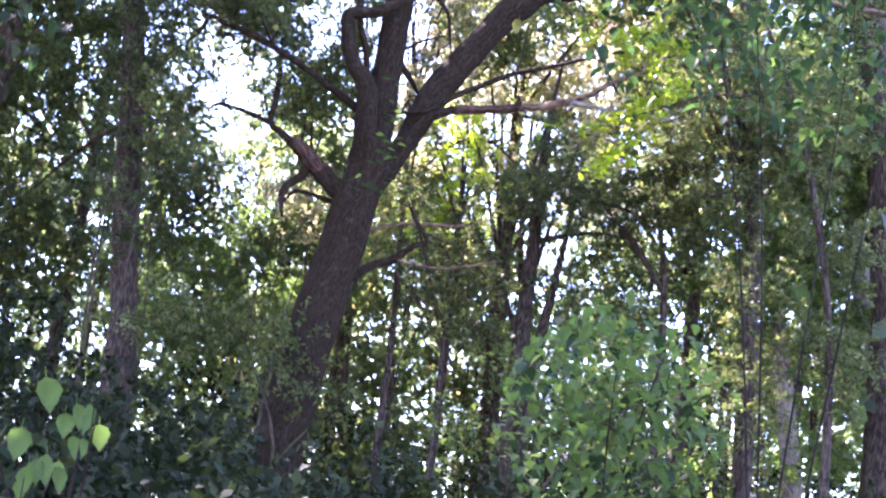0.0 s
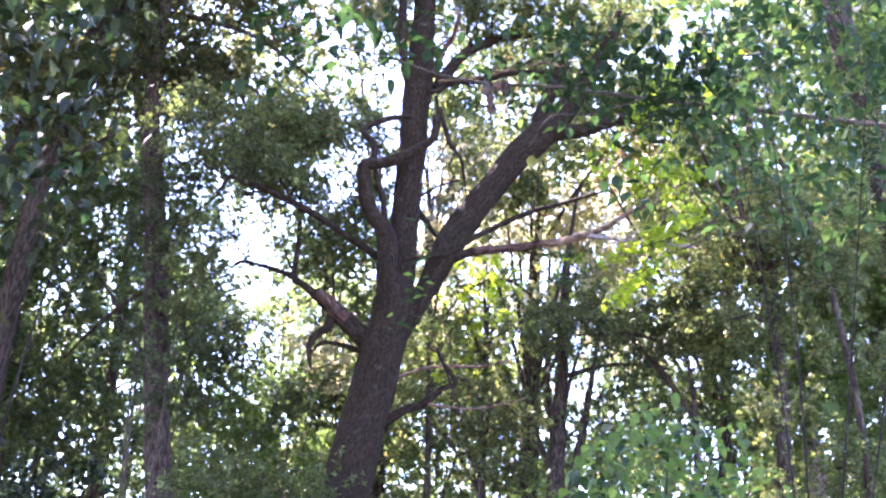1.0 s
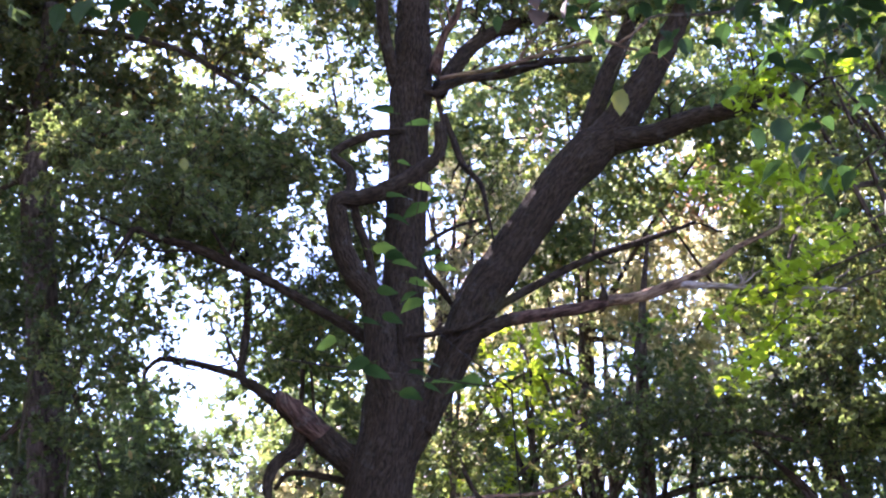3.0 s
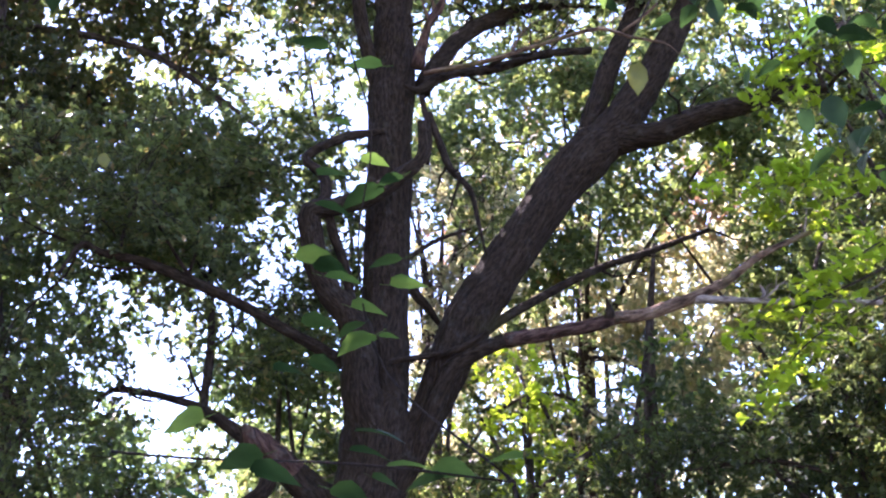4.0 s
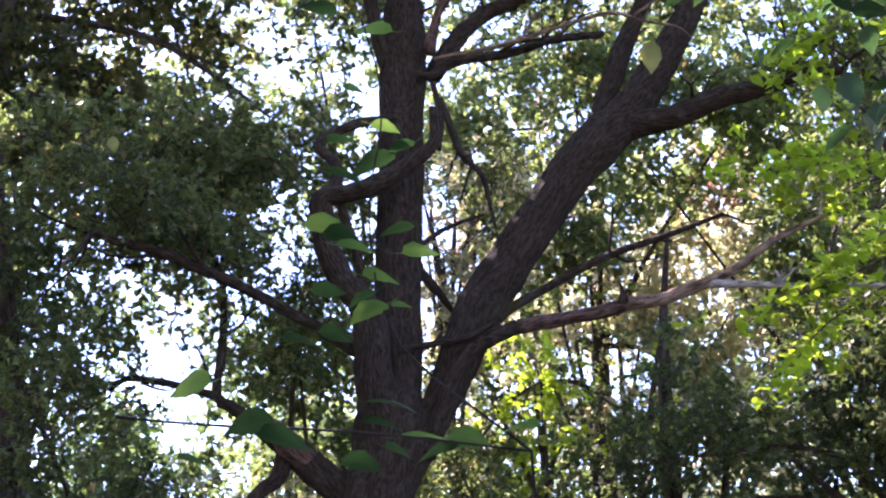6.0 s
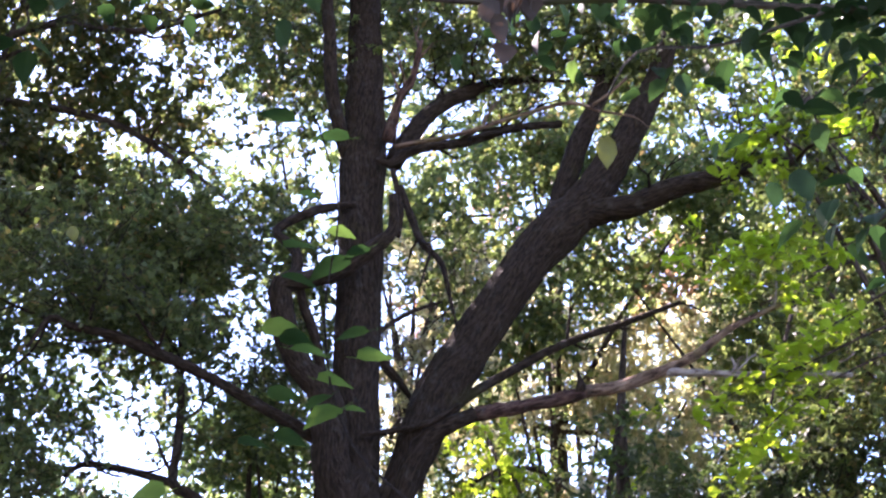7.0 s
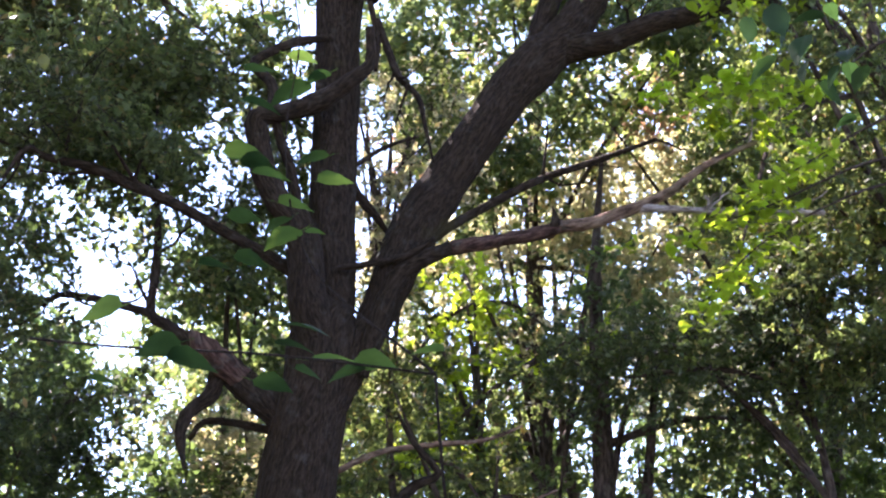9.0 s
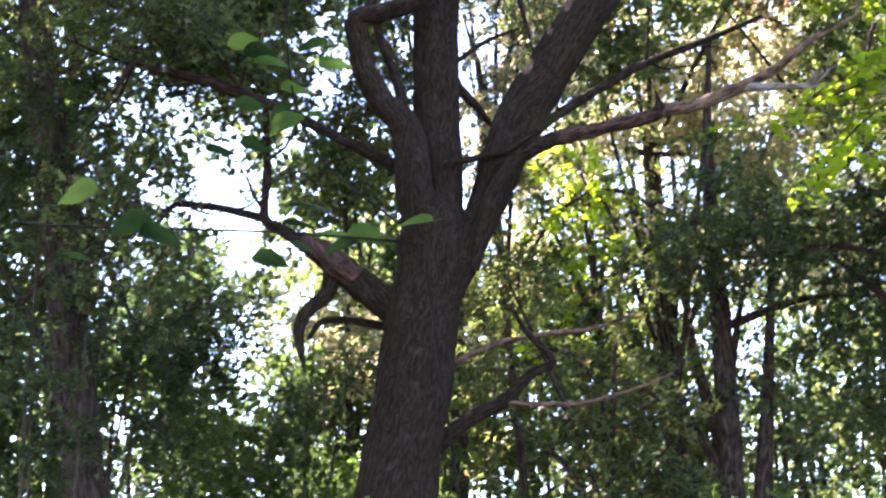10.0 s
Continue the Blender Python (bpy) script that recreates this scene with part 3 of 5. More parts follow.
side_branches(fork, [(1.79, 0.05, 8.47, 0.149), (2.08, -0.04, 8.51, 0.122), (2.33, -0.13, 8.52, 0.111), (2.69, -0.22, 8.65, 0.105), (3.1, -0.32, 8.72, 0.089), (3.4, -0.41, 8.79, 0.068), (3.8, -0.5, 8.79, 0.041)], 6, 4, 1.0)
side_branches(fork, [(1.58, 0.1, 8.37, 0.117), (1.74, 0.18, 8.93, 0.108), (1.91, 0.25, 9.47, 0.1), (2.11, 0.32, 9.97, 0.084), (2.29, 0.4, 10.56, 0.069)], 4, 5, 1.0)
side_branches(oak, [(0.02, -0.05, 9.23, 0.07), (0.07, -0.11, 9.44, 0.054), (0.14, -0.18, 9.66, 0.043), (0.25, -0.24, 9.84, 0.038), (0.33, -0.3, 10.22, 0.027)], 4, 6, 0.6, 0.8, BARK_MOSSY_LIT)
side_branches(oak, [(0.14, -0.1, 8.71, 0.034), (0.25, -0.16, 8.35, 0.037), (0.35, -0.22, 8.06, 0.034), (0.52, -0.28, 7.83, 0.028), (0.59, -0.34, 7.49, 0.02), (0.66, -0.4, 7.13, 0.01)], 4, 7, 0.5, -0.3)
side_branches(oak, [(-0.58, 0, 6.26, 0.066), (-1.1, -0.11, 6.53, 0.05), (-1.59, -0.23, 6.77, 0.05), (-1.98, -0.34, 6.91, 0.053), (-2.31, -0.46, 7.01, 0.045), (-2.69, -0.57, 7.06, 0.035), (-2.83, -0.69, 7.08, 0.03), (-2.97, -0.8, 6.76, 0.015)], 7, 8, 0.9, 0.1)
side_branches(stump, [(-1.81, 0.2, 5.9, 0.041), (-2.06, 0.18, 5.97, 0.036), (-2.31, 0.15, 6.02, 0.033), (-2.62, 0.12, 6.04, 0.028), (-2.74, 0.1, 5.92, 0.018)], 5, 9, 0.7, -0.1)
side_branches(stump, [(-0.55, 0, 4.89, 0.152), (-0.92, 0.04, 5.2, 0.139), (-1.2, 0.07, 5.45, 0.115), (-1.46, 0.11, 5.63, 0.07), (-1.69, 0.15, 5.8, 0.056), (-1.82, 0.19, 5.91, 0.046), (-1.8, 0.22, 6.38, 0.039), (-1.83, 0.26, 6.95, 0.029), (-1.89, 0.3, 7.48, 0.019)][4:], 6, 10, 0.8)
side_branches(oak, [(-0.22, 0, 5.65, 0.181), (-0.22, 0.03, 6.18, 0.199), (-0.23, 0.06, 6.73, 0.203), (-0.23, 0.09, 7.35, 0.212), (-0.22, 0.11, 7.93, 0.21), (-0.22, 0.14, 8.54, 0.204), (-0.21, 0.17, 9.17, 0.218), (-0.22, 0.2, 9.83, 0.189), (-0.24, 0.3, 10.85, 0.163), (-0.3, 0.3, 11.94, 0.15)][5:], 6, 11, 1.2, 0.4)
side_branches(oak, [(0.55, 0, 6.49, 0.055), (0.84, 0.1, 6.74, 0.046), (1.26, 0.2, 7.03, 0.041), (1.69, 0.3, 7.3, 0.037), (2.18, 0.4, 7.52, 0.032), (2.81, 0.5, 7.81, 0.021)][2:], 4, 12, 0.6)
side_branches(spread, [(2.41, -0.4, 6.73, 0.044), (2.77, -0.47, 6.7, 0.034), (3.09, -0.55, 6.65, 0.029), (3.46, -0.62, 6.62, 0.029), (4.01, -0.7, 6.59, 0.022)], 3, 13, 0.5, material=BARK_PALE)

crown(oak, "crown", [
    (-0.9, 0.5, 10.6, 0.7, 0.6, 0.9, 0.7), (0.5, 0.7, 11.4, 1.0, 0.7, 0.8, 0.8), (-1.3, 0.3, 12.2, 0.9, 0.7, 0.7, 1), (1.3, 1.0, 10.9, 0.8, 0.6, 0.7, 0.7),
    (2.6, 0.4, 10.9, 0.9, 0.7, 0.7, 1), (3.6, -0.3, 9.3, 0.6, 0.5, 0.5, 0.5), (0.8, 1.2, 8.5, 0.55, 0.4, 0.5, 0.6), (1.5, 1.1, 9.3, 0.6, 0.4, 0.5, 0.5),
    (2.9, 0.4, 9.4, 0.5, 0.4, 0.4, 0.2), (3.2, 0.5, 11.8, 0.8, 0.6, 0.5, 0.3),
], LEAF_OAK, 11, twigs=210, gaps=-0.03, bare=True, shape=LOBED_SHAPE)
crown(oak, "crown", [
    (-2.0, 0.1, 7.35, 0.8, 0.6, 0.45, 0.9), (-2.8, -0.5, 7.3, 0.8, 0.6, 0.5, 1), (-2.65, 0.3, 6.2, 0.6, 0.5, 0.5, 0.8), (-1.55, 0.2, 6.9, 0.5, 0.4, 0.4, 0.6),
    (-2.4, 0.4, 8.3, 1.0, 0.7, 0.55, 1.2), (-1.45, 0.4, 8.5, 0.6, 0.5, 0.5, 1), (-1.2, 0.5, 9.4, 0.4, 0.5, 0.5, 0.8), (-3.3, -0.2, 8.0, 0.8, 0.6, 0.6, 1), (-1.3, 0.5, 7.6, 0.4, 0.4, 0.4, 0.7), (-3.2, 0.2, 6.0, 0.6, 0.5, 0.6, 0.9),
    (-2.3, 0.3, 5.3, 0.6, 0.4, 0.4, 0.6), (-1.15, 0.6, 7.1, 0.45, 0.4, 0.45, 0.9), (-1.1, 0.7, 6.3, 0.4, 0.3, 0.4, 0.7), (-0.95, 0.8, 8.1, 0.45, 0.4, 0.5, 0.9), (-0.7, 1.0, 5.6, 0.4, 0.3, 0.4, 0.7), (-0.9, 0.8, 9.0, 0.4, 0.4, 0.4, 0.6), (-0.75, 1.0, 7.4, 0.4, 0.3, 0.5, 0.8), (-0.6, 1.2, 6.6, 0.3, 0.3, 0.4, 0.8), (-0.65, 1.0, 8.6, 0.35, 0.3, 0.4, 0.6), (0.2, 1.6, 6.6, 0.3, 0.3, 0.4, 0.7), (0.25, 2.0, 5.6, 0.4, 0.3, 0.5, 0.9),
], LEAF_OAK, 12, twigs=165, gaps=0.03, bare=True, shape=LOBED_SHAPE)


# ---- trees behind and beside the oak
def tree(label, at, line, crowns, group="", bark=None, name="woodland_tree"):
    ob = thing(name, at, label, "tree", group)
    if line:
        limb("trunk", [(at[0], at[1], at[2] - 0.15, line[0][3] * 1.35)] + line, ob, bark or BARK_REAR, sides=16, step=0.12, lumps=0.06)
    for i, (clumps, mat, seed, kw) in enumerate(crowns):
        if line:
            for j, c in enumerate(clumps[:5]):
                k = line[min(len(line) - 1, 1 + j % max(1, len(line) - 1))]
                a, b = Vector(k[:3]), Vector(c[:3])
                m = a.lerp(b, 0.5) + Vector((0, 0, 0.15))
                limb("limb", [(*a, min(0.05, k[3] * 0.5)), (*m, 0.03), (*b, 0.012)], ob, bark or BARK_REAR, sides=8, step=0.15)
        crown(ob, "crown", clumps, mat, seed, **kw)
    return ob


def base(x, y):
    return (x, y, ground_z(x, y))


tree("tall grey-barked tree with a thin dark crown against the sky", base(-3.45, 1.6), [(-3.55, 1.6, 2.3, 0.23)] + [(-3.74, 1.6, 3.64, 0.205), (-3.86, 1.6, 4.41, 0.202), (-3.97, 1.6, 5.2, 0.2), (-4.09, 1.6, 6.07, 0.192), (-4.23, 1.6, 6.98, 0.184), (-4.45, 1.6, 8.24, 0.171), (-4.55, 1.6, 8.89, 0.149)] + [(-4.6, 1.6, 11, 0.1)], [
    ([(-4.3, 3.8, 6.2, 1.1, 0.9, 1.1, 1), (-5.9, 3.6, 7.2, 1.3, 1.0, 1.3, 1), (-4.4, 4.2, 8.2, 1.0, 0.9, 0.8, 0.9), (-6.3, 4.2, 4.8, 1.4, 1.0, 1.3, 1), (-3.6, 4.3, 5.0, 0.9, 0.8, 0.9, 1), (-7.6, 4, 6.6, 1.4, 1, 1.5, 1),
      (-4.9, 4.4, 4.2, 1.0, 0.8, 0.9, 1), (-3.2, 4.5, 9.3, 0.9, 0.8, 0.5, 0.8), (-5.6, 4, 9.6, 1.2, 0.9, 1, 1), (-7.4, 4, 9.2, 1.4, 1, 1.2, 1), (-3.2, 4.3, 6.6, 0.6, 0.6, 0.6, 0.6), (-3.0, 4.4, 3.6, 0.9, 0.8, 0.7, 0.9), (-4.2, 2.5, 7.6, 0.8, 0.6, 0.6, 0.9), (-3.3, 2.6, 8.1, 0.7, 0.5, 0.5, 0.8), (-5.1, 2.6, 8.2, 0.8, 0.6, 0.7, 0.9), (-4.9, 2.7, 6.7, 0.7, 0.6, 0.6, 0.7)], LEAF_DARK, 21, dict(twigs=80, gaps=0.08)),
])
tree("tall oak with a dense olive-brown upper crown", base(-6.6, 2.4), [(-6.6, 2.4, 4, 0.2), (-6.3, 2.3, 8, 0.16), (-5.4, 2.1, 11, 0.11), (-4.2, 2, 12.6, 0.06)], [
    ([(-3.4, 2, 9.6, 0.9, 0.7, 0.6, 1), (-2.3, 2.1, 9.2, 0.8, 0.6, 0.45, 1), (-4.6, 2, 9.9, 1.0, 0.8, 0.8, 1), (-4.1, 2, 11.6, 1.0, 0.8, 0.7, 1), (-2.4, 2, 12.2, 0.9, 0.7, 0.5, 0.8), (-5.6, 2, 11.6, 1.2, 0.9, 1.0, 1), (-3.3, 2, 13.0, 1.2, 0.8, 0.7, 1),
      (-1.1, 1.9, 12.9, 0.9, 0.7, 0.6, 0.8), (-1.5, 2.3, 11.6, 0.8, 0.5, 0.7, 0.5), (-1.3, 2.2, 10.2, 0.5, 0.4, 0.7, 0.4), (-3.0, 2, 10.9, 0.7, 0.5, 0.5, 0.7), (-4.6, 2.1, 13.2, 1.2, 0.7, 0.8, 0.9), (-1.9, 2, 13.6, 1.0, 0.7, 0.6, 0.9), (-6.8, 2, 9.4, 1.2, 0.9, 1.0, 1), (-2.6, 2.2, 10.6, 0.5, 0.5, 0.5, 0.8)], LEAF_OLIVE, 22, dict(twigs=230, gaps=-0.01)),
])
tall_oak = tree("tall forked oak trunk with bare crooked boughs", base(-7.4, 2.6), [(-7.3, 2.5, 4, 0.2), (-6.8, 2.3, 8.5, 0.15), (-5.6, 2.1, 11.0, 0.07)], [])
for k, line in enumerate(([(-5.6, 2.1, 11.0, 0.06), (-4.2, 2.0, 10.9, 0.05), (-3.1, 1.9, 10.6, 0.04), (-2.3, 1.9, 10.1, 0.03), (-1.7, 1.9, 9.6, 0.015)],
                          [(-5.6, 2.1, 11.0, 0.05), (-4.0, 1.7, 11.7, 0.045), (-2.8, 1.6, 11.6, 0.035), (-1.9, 1.6, 11.9, 0.02)],
                          [(-6.0, 2.2, 10.2, 0.05), (-4.6, 1.8, 9.6, 0.04), (-3.4, 1.6, 9.2, 0.03), (-2.5, 1.6, 9.0, 0.015)])):
    limb("bough", line, tall_oak, BARK_REAR, sides=10)
    side_branches(tall_oak, line, 7, 30 + k, 0.9, 0.1, BARK_REAR)
tree("tree with a dry crown coloured pale for sunlight", base(2.6, 8.2), [(2.6, 8.1, 3, 0.2), (2.4, 7.8, 6, 0.17), (2.3, 7.4, 9, 0.12), (2.4, 7.2, 12, 0.06)], [
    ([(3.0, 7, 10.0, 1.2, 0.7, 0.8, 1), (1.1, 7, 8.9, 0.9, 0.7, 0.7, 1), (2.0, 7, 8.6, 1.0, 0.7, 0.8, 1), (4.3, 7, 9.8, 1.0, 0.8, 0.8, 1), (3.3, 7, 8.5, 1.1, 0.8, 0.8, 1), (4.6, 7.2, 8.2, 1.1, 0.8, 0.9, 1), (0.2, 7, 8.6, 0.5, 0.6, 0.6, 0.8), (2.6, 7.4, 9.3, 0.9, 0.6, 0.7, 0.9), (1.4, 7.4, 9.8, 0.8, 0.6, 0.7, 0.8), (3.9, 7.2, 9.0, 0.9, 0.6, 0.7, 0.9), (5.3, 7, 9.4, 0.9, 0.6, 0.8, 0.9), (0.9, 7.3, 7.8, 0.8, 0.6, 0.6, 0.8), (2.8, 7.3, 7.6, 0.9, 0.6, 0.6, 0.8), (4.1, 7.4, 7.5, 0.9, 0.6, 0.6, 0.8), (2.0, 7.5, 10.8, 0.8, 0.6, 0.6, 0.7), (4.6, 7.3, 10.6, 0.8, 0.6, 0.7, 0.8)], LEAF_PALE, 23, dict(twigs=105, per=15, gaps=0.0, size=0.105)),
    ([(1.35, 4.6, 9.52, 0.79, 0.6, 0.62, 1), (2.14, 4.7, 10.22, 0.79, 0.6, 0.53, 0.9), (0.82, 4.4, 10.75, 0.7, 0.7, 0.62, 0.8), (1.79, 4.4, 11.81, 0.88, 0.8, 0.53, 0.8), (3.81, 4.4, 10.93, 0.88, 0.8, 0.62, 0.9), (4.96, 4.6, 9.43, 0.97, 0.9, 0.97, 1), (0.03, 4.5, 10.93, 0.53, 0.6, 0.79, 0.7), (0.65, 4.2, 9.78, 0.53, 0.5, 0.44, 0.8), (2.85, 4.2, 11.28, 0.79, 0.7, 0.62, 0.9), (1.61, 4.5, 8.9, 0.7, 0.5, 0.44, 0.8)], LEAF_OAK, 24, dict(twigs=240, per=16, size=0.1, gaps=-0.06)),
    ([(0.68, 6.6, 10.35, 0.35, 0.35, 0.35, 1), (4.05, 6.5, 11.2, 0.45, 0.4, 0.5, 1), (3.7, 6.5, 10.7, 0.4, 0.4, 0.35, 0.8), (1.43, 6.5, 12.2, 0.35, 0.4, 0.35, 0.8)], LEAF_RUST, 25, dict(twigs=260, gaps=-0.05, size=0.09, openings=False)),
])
tree("tall tree with a dry beige and olive crown coloured as sunlit", base(6.6, 8.6), [(6.6, 8.6, 3, 0.14), (6.3, 8.5, 6, 0.11), (5.6, 8.4, 9, 0.08), (4.6, 8.4, 11, 0.03)], [
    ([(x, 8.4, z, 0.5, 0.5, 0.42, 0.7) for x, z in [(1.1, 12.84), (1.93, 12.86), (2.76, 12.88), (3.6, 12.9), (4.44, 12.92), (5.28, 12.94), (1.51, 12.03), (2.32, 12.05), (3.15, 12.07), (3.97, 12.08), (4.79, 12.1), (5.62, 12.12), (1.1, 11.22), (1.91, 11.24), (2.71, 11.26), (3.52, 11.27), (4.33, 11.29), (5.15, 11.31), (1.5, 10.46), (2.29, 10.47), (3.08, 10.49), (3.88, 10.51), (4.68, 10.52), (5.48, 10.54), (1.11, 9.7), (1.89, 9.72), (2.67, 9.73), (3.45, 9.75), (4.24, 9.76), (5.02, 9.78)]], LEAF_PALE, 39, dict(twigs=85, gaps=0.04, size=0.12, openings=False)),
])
tree("leafy maple with bright translucent green foliage", base(6.0, 1.4), [(5.9, 1.3, 3, 0.13), (5.6, 1.0, 6, 0.11), (5.2, 0.8, 8.5, 0.08), (4.9, 0.7, 10.5, 0.05)], [
    ([(3.75, 0.1, 8.3, 0.6, 0.5, 0.5, 1.1), (4.1, 0.3, 9.5, 0.7, 0.6, 0.6, 1.2), (3.9, 0.3, 10.5, 0.7, 0.6, 0.7, 1.2), (4.7, 0.5, 8.5, 0.8, 0.7, 0.8, 1.2), (4.9, 0.6, 10.1, 0.9, 0.8, 0.9, 1.2), 
      (6.2, 0.6, 9.4, 1.1, 0.9, 1.1, 1), (5.2, 1, 11.3, 0.9, 0.8, 0.6, 0.8), (6.6, 1.2, 11.6, 1.0, 0.8, 0.7, 0.9), (4.2, 0.8, 11.6, 0.8, 0.6, 0.6, 0.7)], LEAF_OAK, 26, dict(twigs=75, gaps=0.1, openings=False, bare=True, shape=LOBED_SHAPE)),
    # tiers that look sunlit by their brighter leaf colour
    ([(x, -0.7, z, 0.27, 0.3, 0.06, 1) for x, z in [(3.44, 9.36), (3.64, 8.94), (3.31, 8.74), (3.95, 9.21), (4.09, 8.86), (2.95, 7.68), (3.41, 7.91), (3.2, 7.47), (3.58, 7.58), (2.99, 7.3), (3.8, 7.3), (3.45, 8.25), (3.8, 7.82), (2.81, 7.82), (2.64, 6.21), (3.14, 6.21), (3.36, 6.28), (3.0, 5.96), (3.62, 6.86), (3.68, 9.67), (4.02, 9.3), (3.3, 8.98), (3.38, 8.68), (3.39, 8.22), (3.03, 7.59), (3.85, 10.26), (4.29, 9.75)]], LEAF_LIME, 36, dict(twigs=230, per=8, size=0.14, reach=0.3, gaps=-0.2, openings=False, shape=LOBED_SHAPE, flat=2.2)),
    ([(4.5, 0.6, 7.2, 0.7, 0.6, 0.6, 1.1), (3.45, 0.0, 7.55, 0.35, 0.3, 0.25, 0.9), (3.35, -0.2, 6.35, 0.42, 0.3, 0.22, 0.8),(4.7, 0.7, 5.9, 0.9, 0.7, 0.8, 1), (6.0, 0.8, 7.4, 1.1, 0.9, 1.0, 1)], LEAF_OAK, 34, dict(twigs=170, gaps=-0.04, openings=False, bare=True, shape=LOBED_SHAPE)),
])
tree("young tree with yellow-green leaves", base(1.4, 3.9), [(1.4, 3.9, 3, 0.06), (1.3, 3.7, 5.5, 0.045), (1.25, 3.6, 7.2, 0.02)], [
    ([(1.15, 3.5, 7.2, 0.5, 0.4, 0.5, 1), (1.55, 3.6, 6.7, 0.5, 0.4, 0.35, 0.9), (0.85, 3.5, 6.5, 0.4, 0.3, 0.35, 0.6), (2.1, 3.7, 6.9, 0.6, 0.4, 0.4, 0.5), (1.0, 3.8, 5.8, 0.7, 0.4, 0.5, 0.5)], LEAF_LIME, 27, dict(twigs=130, gaps=0.12, scale=1.8, size=0.11, openings=False)),
    ([(0.69, 4.60, 7.36, 0.5, 0.4, 0.4, 1), (1.03, 4.60, 7.93, 0.5, 0.4, 0.4, 0.8), (1.49, 4.60, 7.30, 0.5, 0.4, 0.4, 1), (0.49, 4.60, 6.68, 0.5, 0.4, 0.4, 0.8), (1.08, 4.60, 6.48, 0.5, 0.4, 0.4, 1), (1.78, 4.60, 7.93, 0.5, 0.4, 0.4, 0.6), (2.01, 4.60, 6.95, 0.5, 0.4, 0.4, 0.8)], LEAF_OAK, 35, dict(twigs=150, gaps=0.0, openings=False, shape=LOBED_SHAPE)),
])
tree("straight grey trunk among dark understorey leaves", base(2.45, 2.6), [(2.45, 2.6, 2.2, 0.13)] + [(2.48, 2.6, 3.6, 0.129), (2.49, 2.6, 4.51, 0.12), (2.49, 2.6, 5.33, 0.11), (2.5, 2.6, 6.12, 0.1), (2.51, 2.6, 7.05, 0.078)][:3] + [(2.47, 2.6, 6.6, 0.08), (2.5, 2.6, 7.6, 0.05), (2.6, 2.6, 8.6, 0.02)], [
    ([(1.5, 3.4, 5.7, 1.0, 0.6, 0.7, 1), (2.9, 2.5, 6.3, 0.9, 0.6, 0.6, 1), (4.3, 2.6, 5.6, 1.1, 0.7, 0.9, 1), (0.6, 3.6, 5.4, 0.6, 0.5, 0.7, 1), (2.0, 2.9, 4.4, 0.9, 0.6, 0.7, 0.8), (3.6, 2.3, 4.3, 0.9, 0.6, 0.7, 0.8), (2.9, 2.6, 7.3, 0.8, 0.6, 0.6, 1), (0.9, 4, 4.0, 0.8, 0.6, 0.8, 1), (2.2, 2.2, 5.2, 0.5, 0.3, 0.4, 0.6)], LEAF_DARK, 28, dict(twigs=120, size=0.09, gaps=0.07, openings=False)),
])
tree("slim dark trunk with low leafy shoots", base(2.7, 2.6), [(2.7, 2.6, 2.2, 0.1)] + [(2.78, 2.6, 3.6, 0.095), (2.85, 2.6, 4.21, 0.079), (2.94, 2.6, 4.96, 0.057)] + [(3.1, 2.6, 6.4, 0.03)], [])
tree("leaning grey trunk with a wide green crown", base(8.2, 1.6), [(8.1, 1.5, 3, 0.3), (7.9, 1.3, 5.5, 0.28)] + [(7.48, 1, 7.79, 0.267), (7.15, 1, 9.39, 0.254), (6.81, 1, 10.44, 0.229), (6.56, 1, 11.63, 0.213)] + [(6.2, 1, 13, 0.12)], [
    ([(7.0, 2, 6.4, 1.2, 0.9, 0.9, 1), (8.4, 1.6, 7.6, 1.2, 0.9, 1.1, 1), (6.6, 2.2, 8.6, 1.0, 0.8, 0.8, 1), (7.4, 1.4, 10.6, 1.3, 0.9, 1.0, 1), (6.3, 2.0, 11.4, 1.0, 0.8, 0.8, 1), (6.4, 2.2, 5.0, 1.2, 0.9, 0.9, 1), (8.6, 1.8, 12.4, 1.3, 0.9, 1.0, 1), (7.0, 1.8, 13.0, 1.3, 0.9, 0.8, 1), (5.2, 2.2, 12.8, 1.2, 0.9, 0.8, 0.9), (4.4, 2.4, 13.4, 1.1, 0.8, 0.7, 0.8), (6.0, 2.0, 14.0, 1.3, 0.9, 0.8, 0.9)], LEAF_MAPLE, 29, dict(twigs=120, gaps=0.0)),
])
tree("thick trunk with sunlight put into its pale bark", base(8.9, 3), [(8.83, 3, 2.14, 0.274), (8.47, 3, 4.32, 0.256), (8.15, 3, 5.23, 0.211), (7.81, 3, 6.54, 0.142)] + [(7.5, 3, 8, 0.1)], [
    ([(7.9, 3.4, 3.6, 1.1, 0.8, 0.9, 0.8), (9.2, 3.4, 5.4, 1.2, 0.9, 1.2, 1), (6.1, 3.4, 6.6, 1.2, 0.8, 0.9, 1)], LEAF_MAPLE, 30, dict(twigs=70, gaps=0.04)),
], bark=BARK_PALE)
tree("trunk among shrubs, its bark coloured pale for sunlight", base(7.1, 3.1), [(7.19, 3, 1.72, 0.163), (7.01, 3, 2.97, 0.165), (6.81, 3, 4.07, 0.157), (6.68, 3, 4.81, 0.121)] + [(6.4, 3, 6.2, 0.07)], [], bark=BARK_PALE)
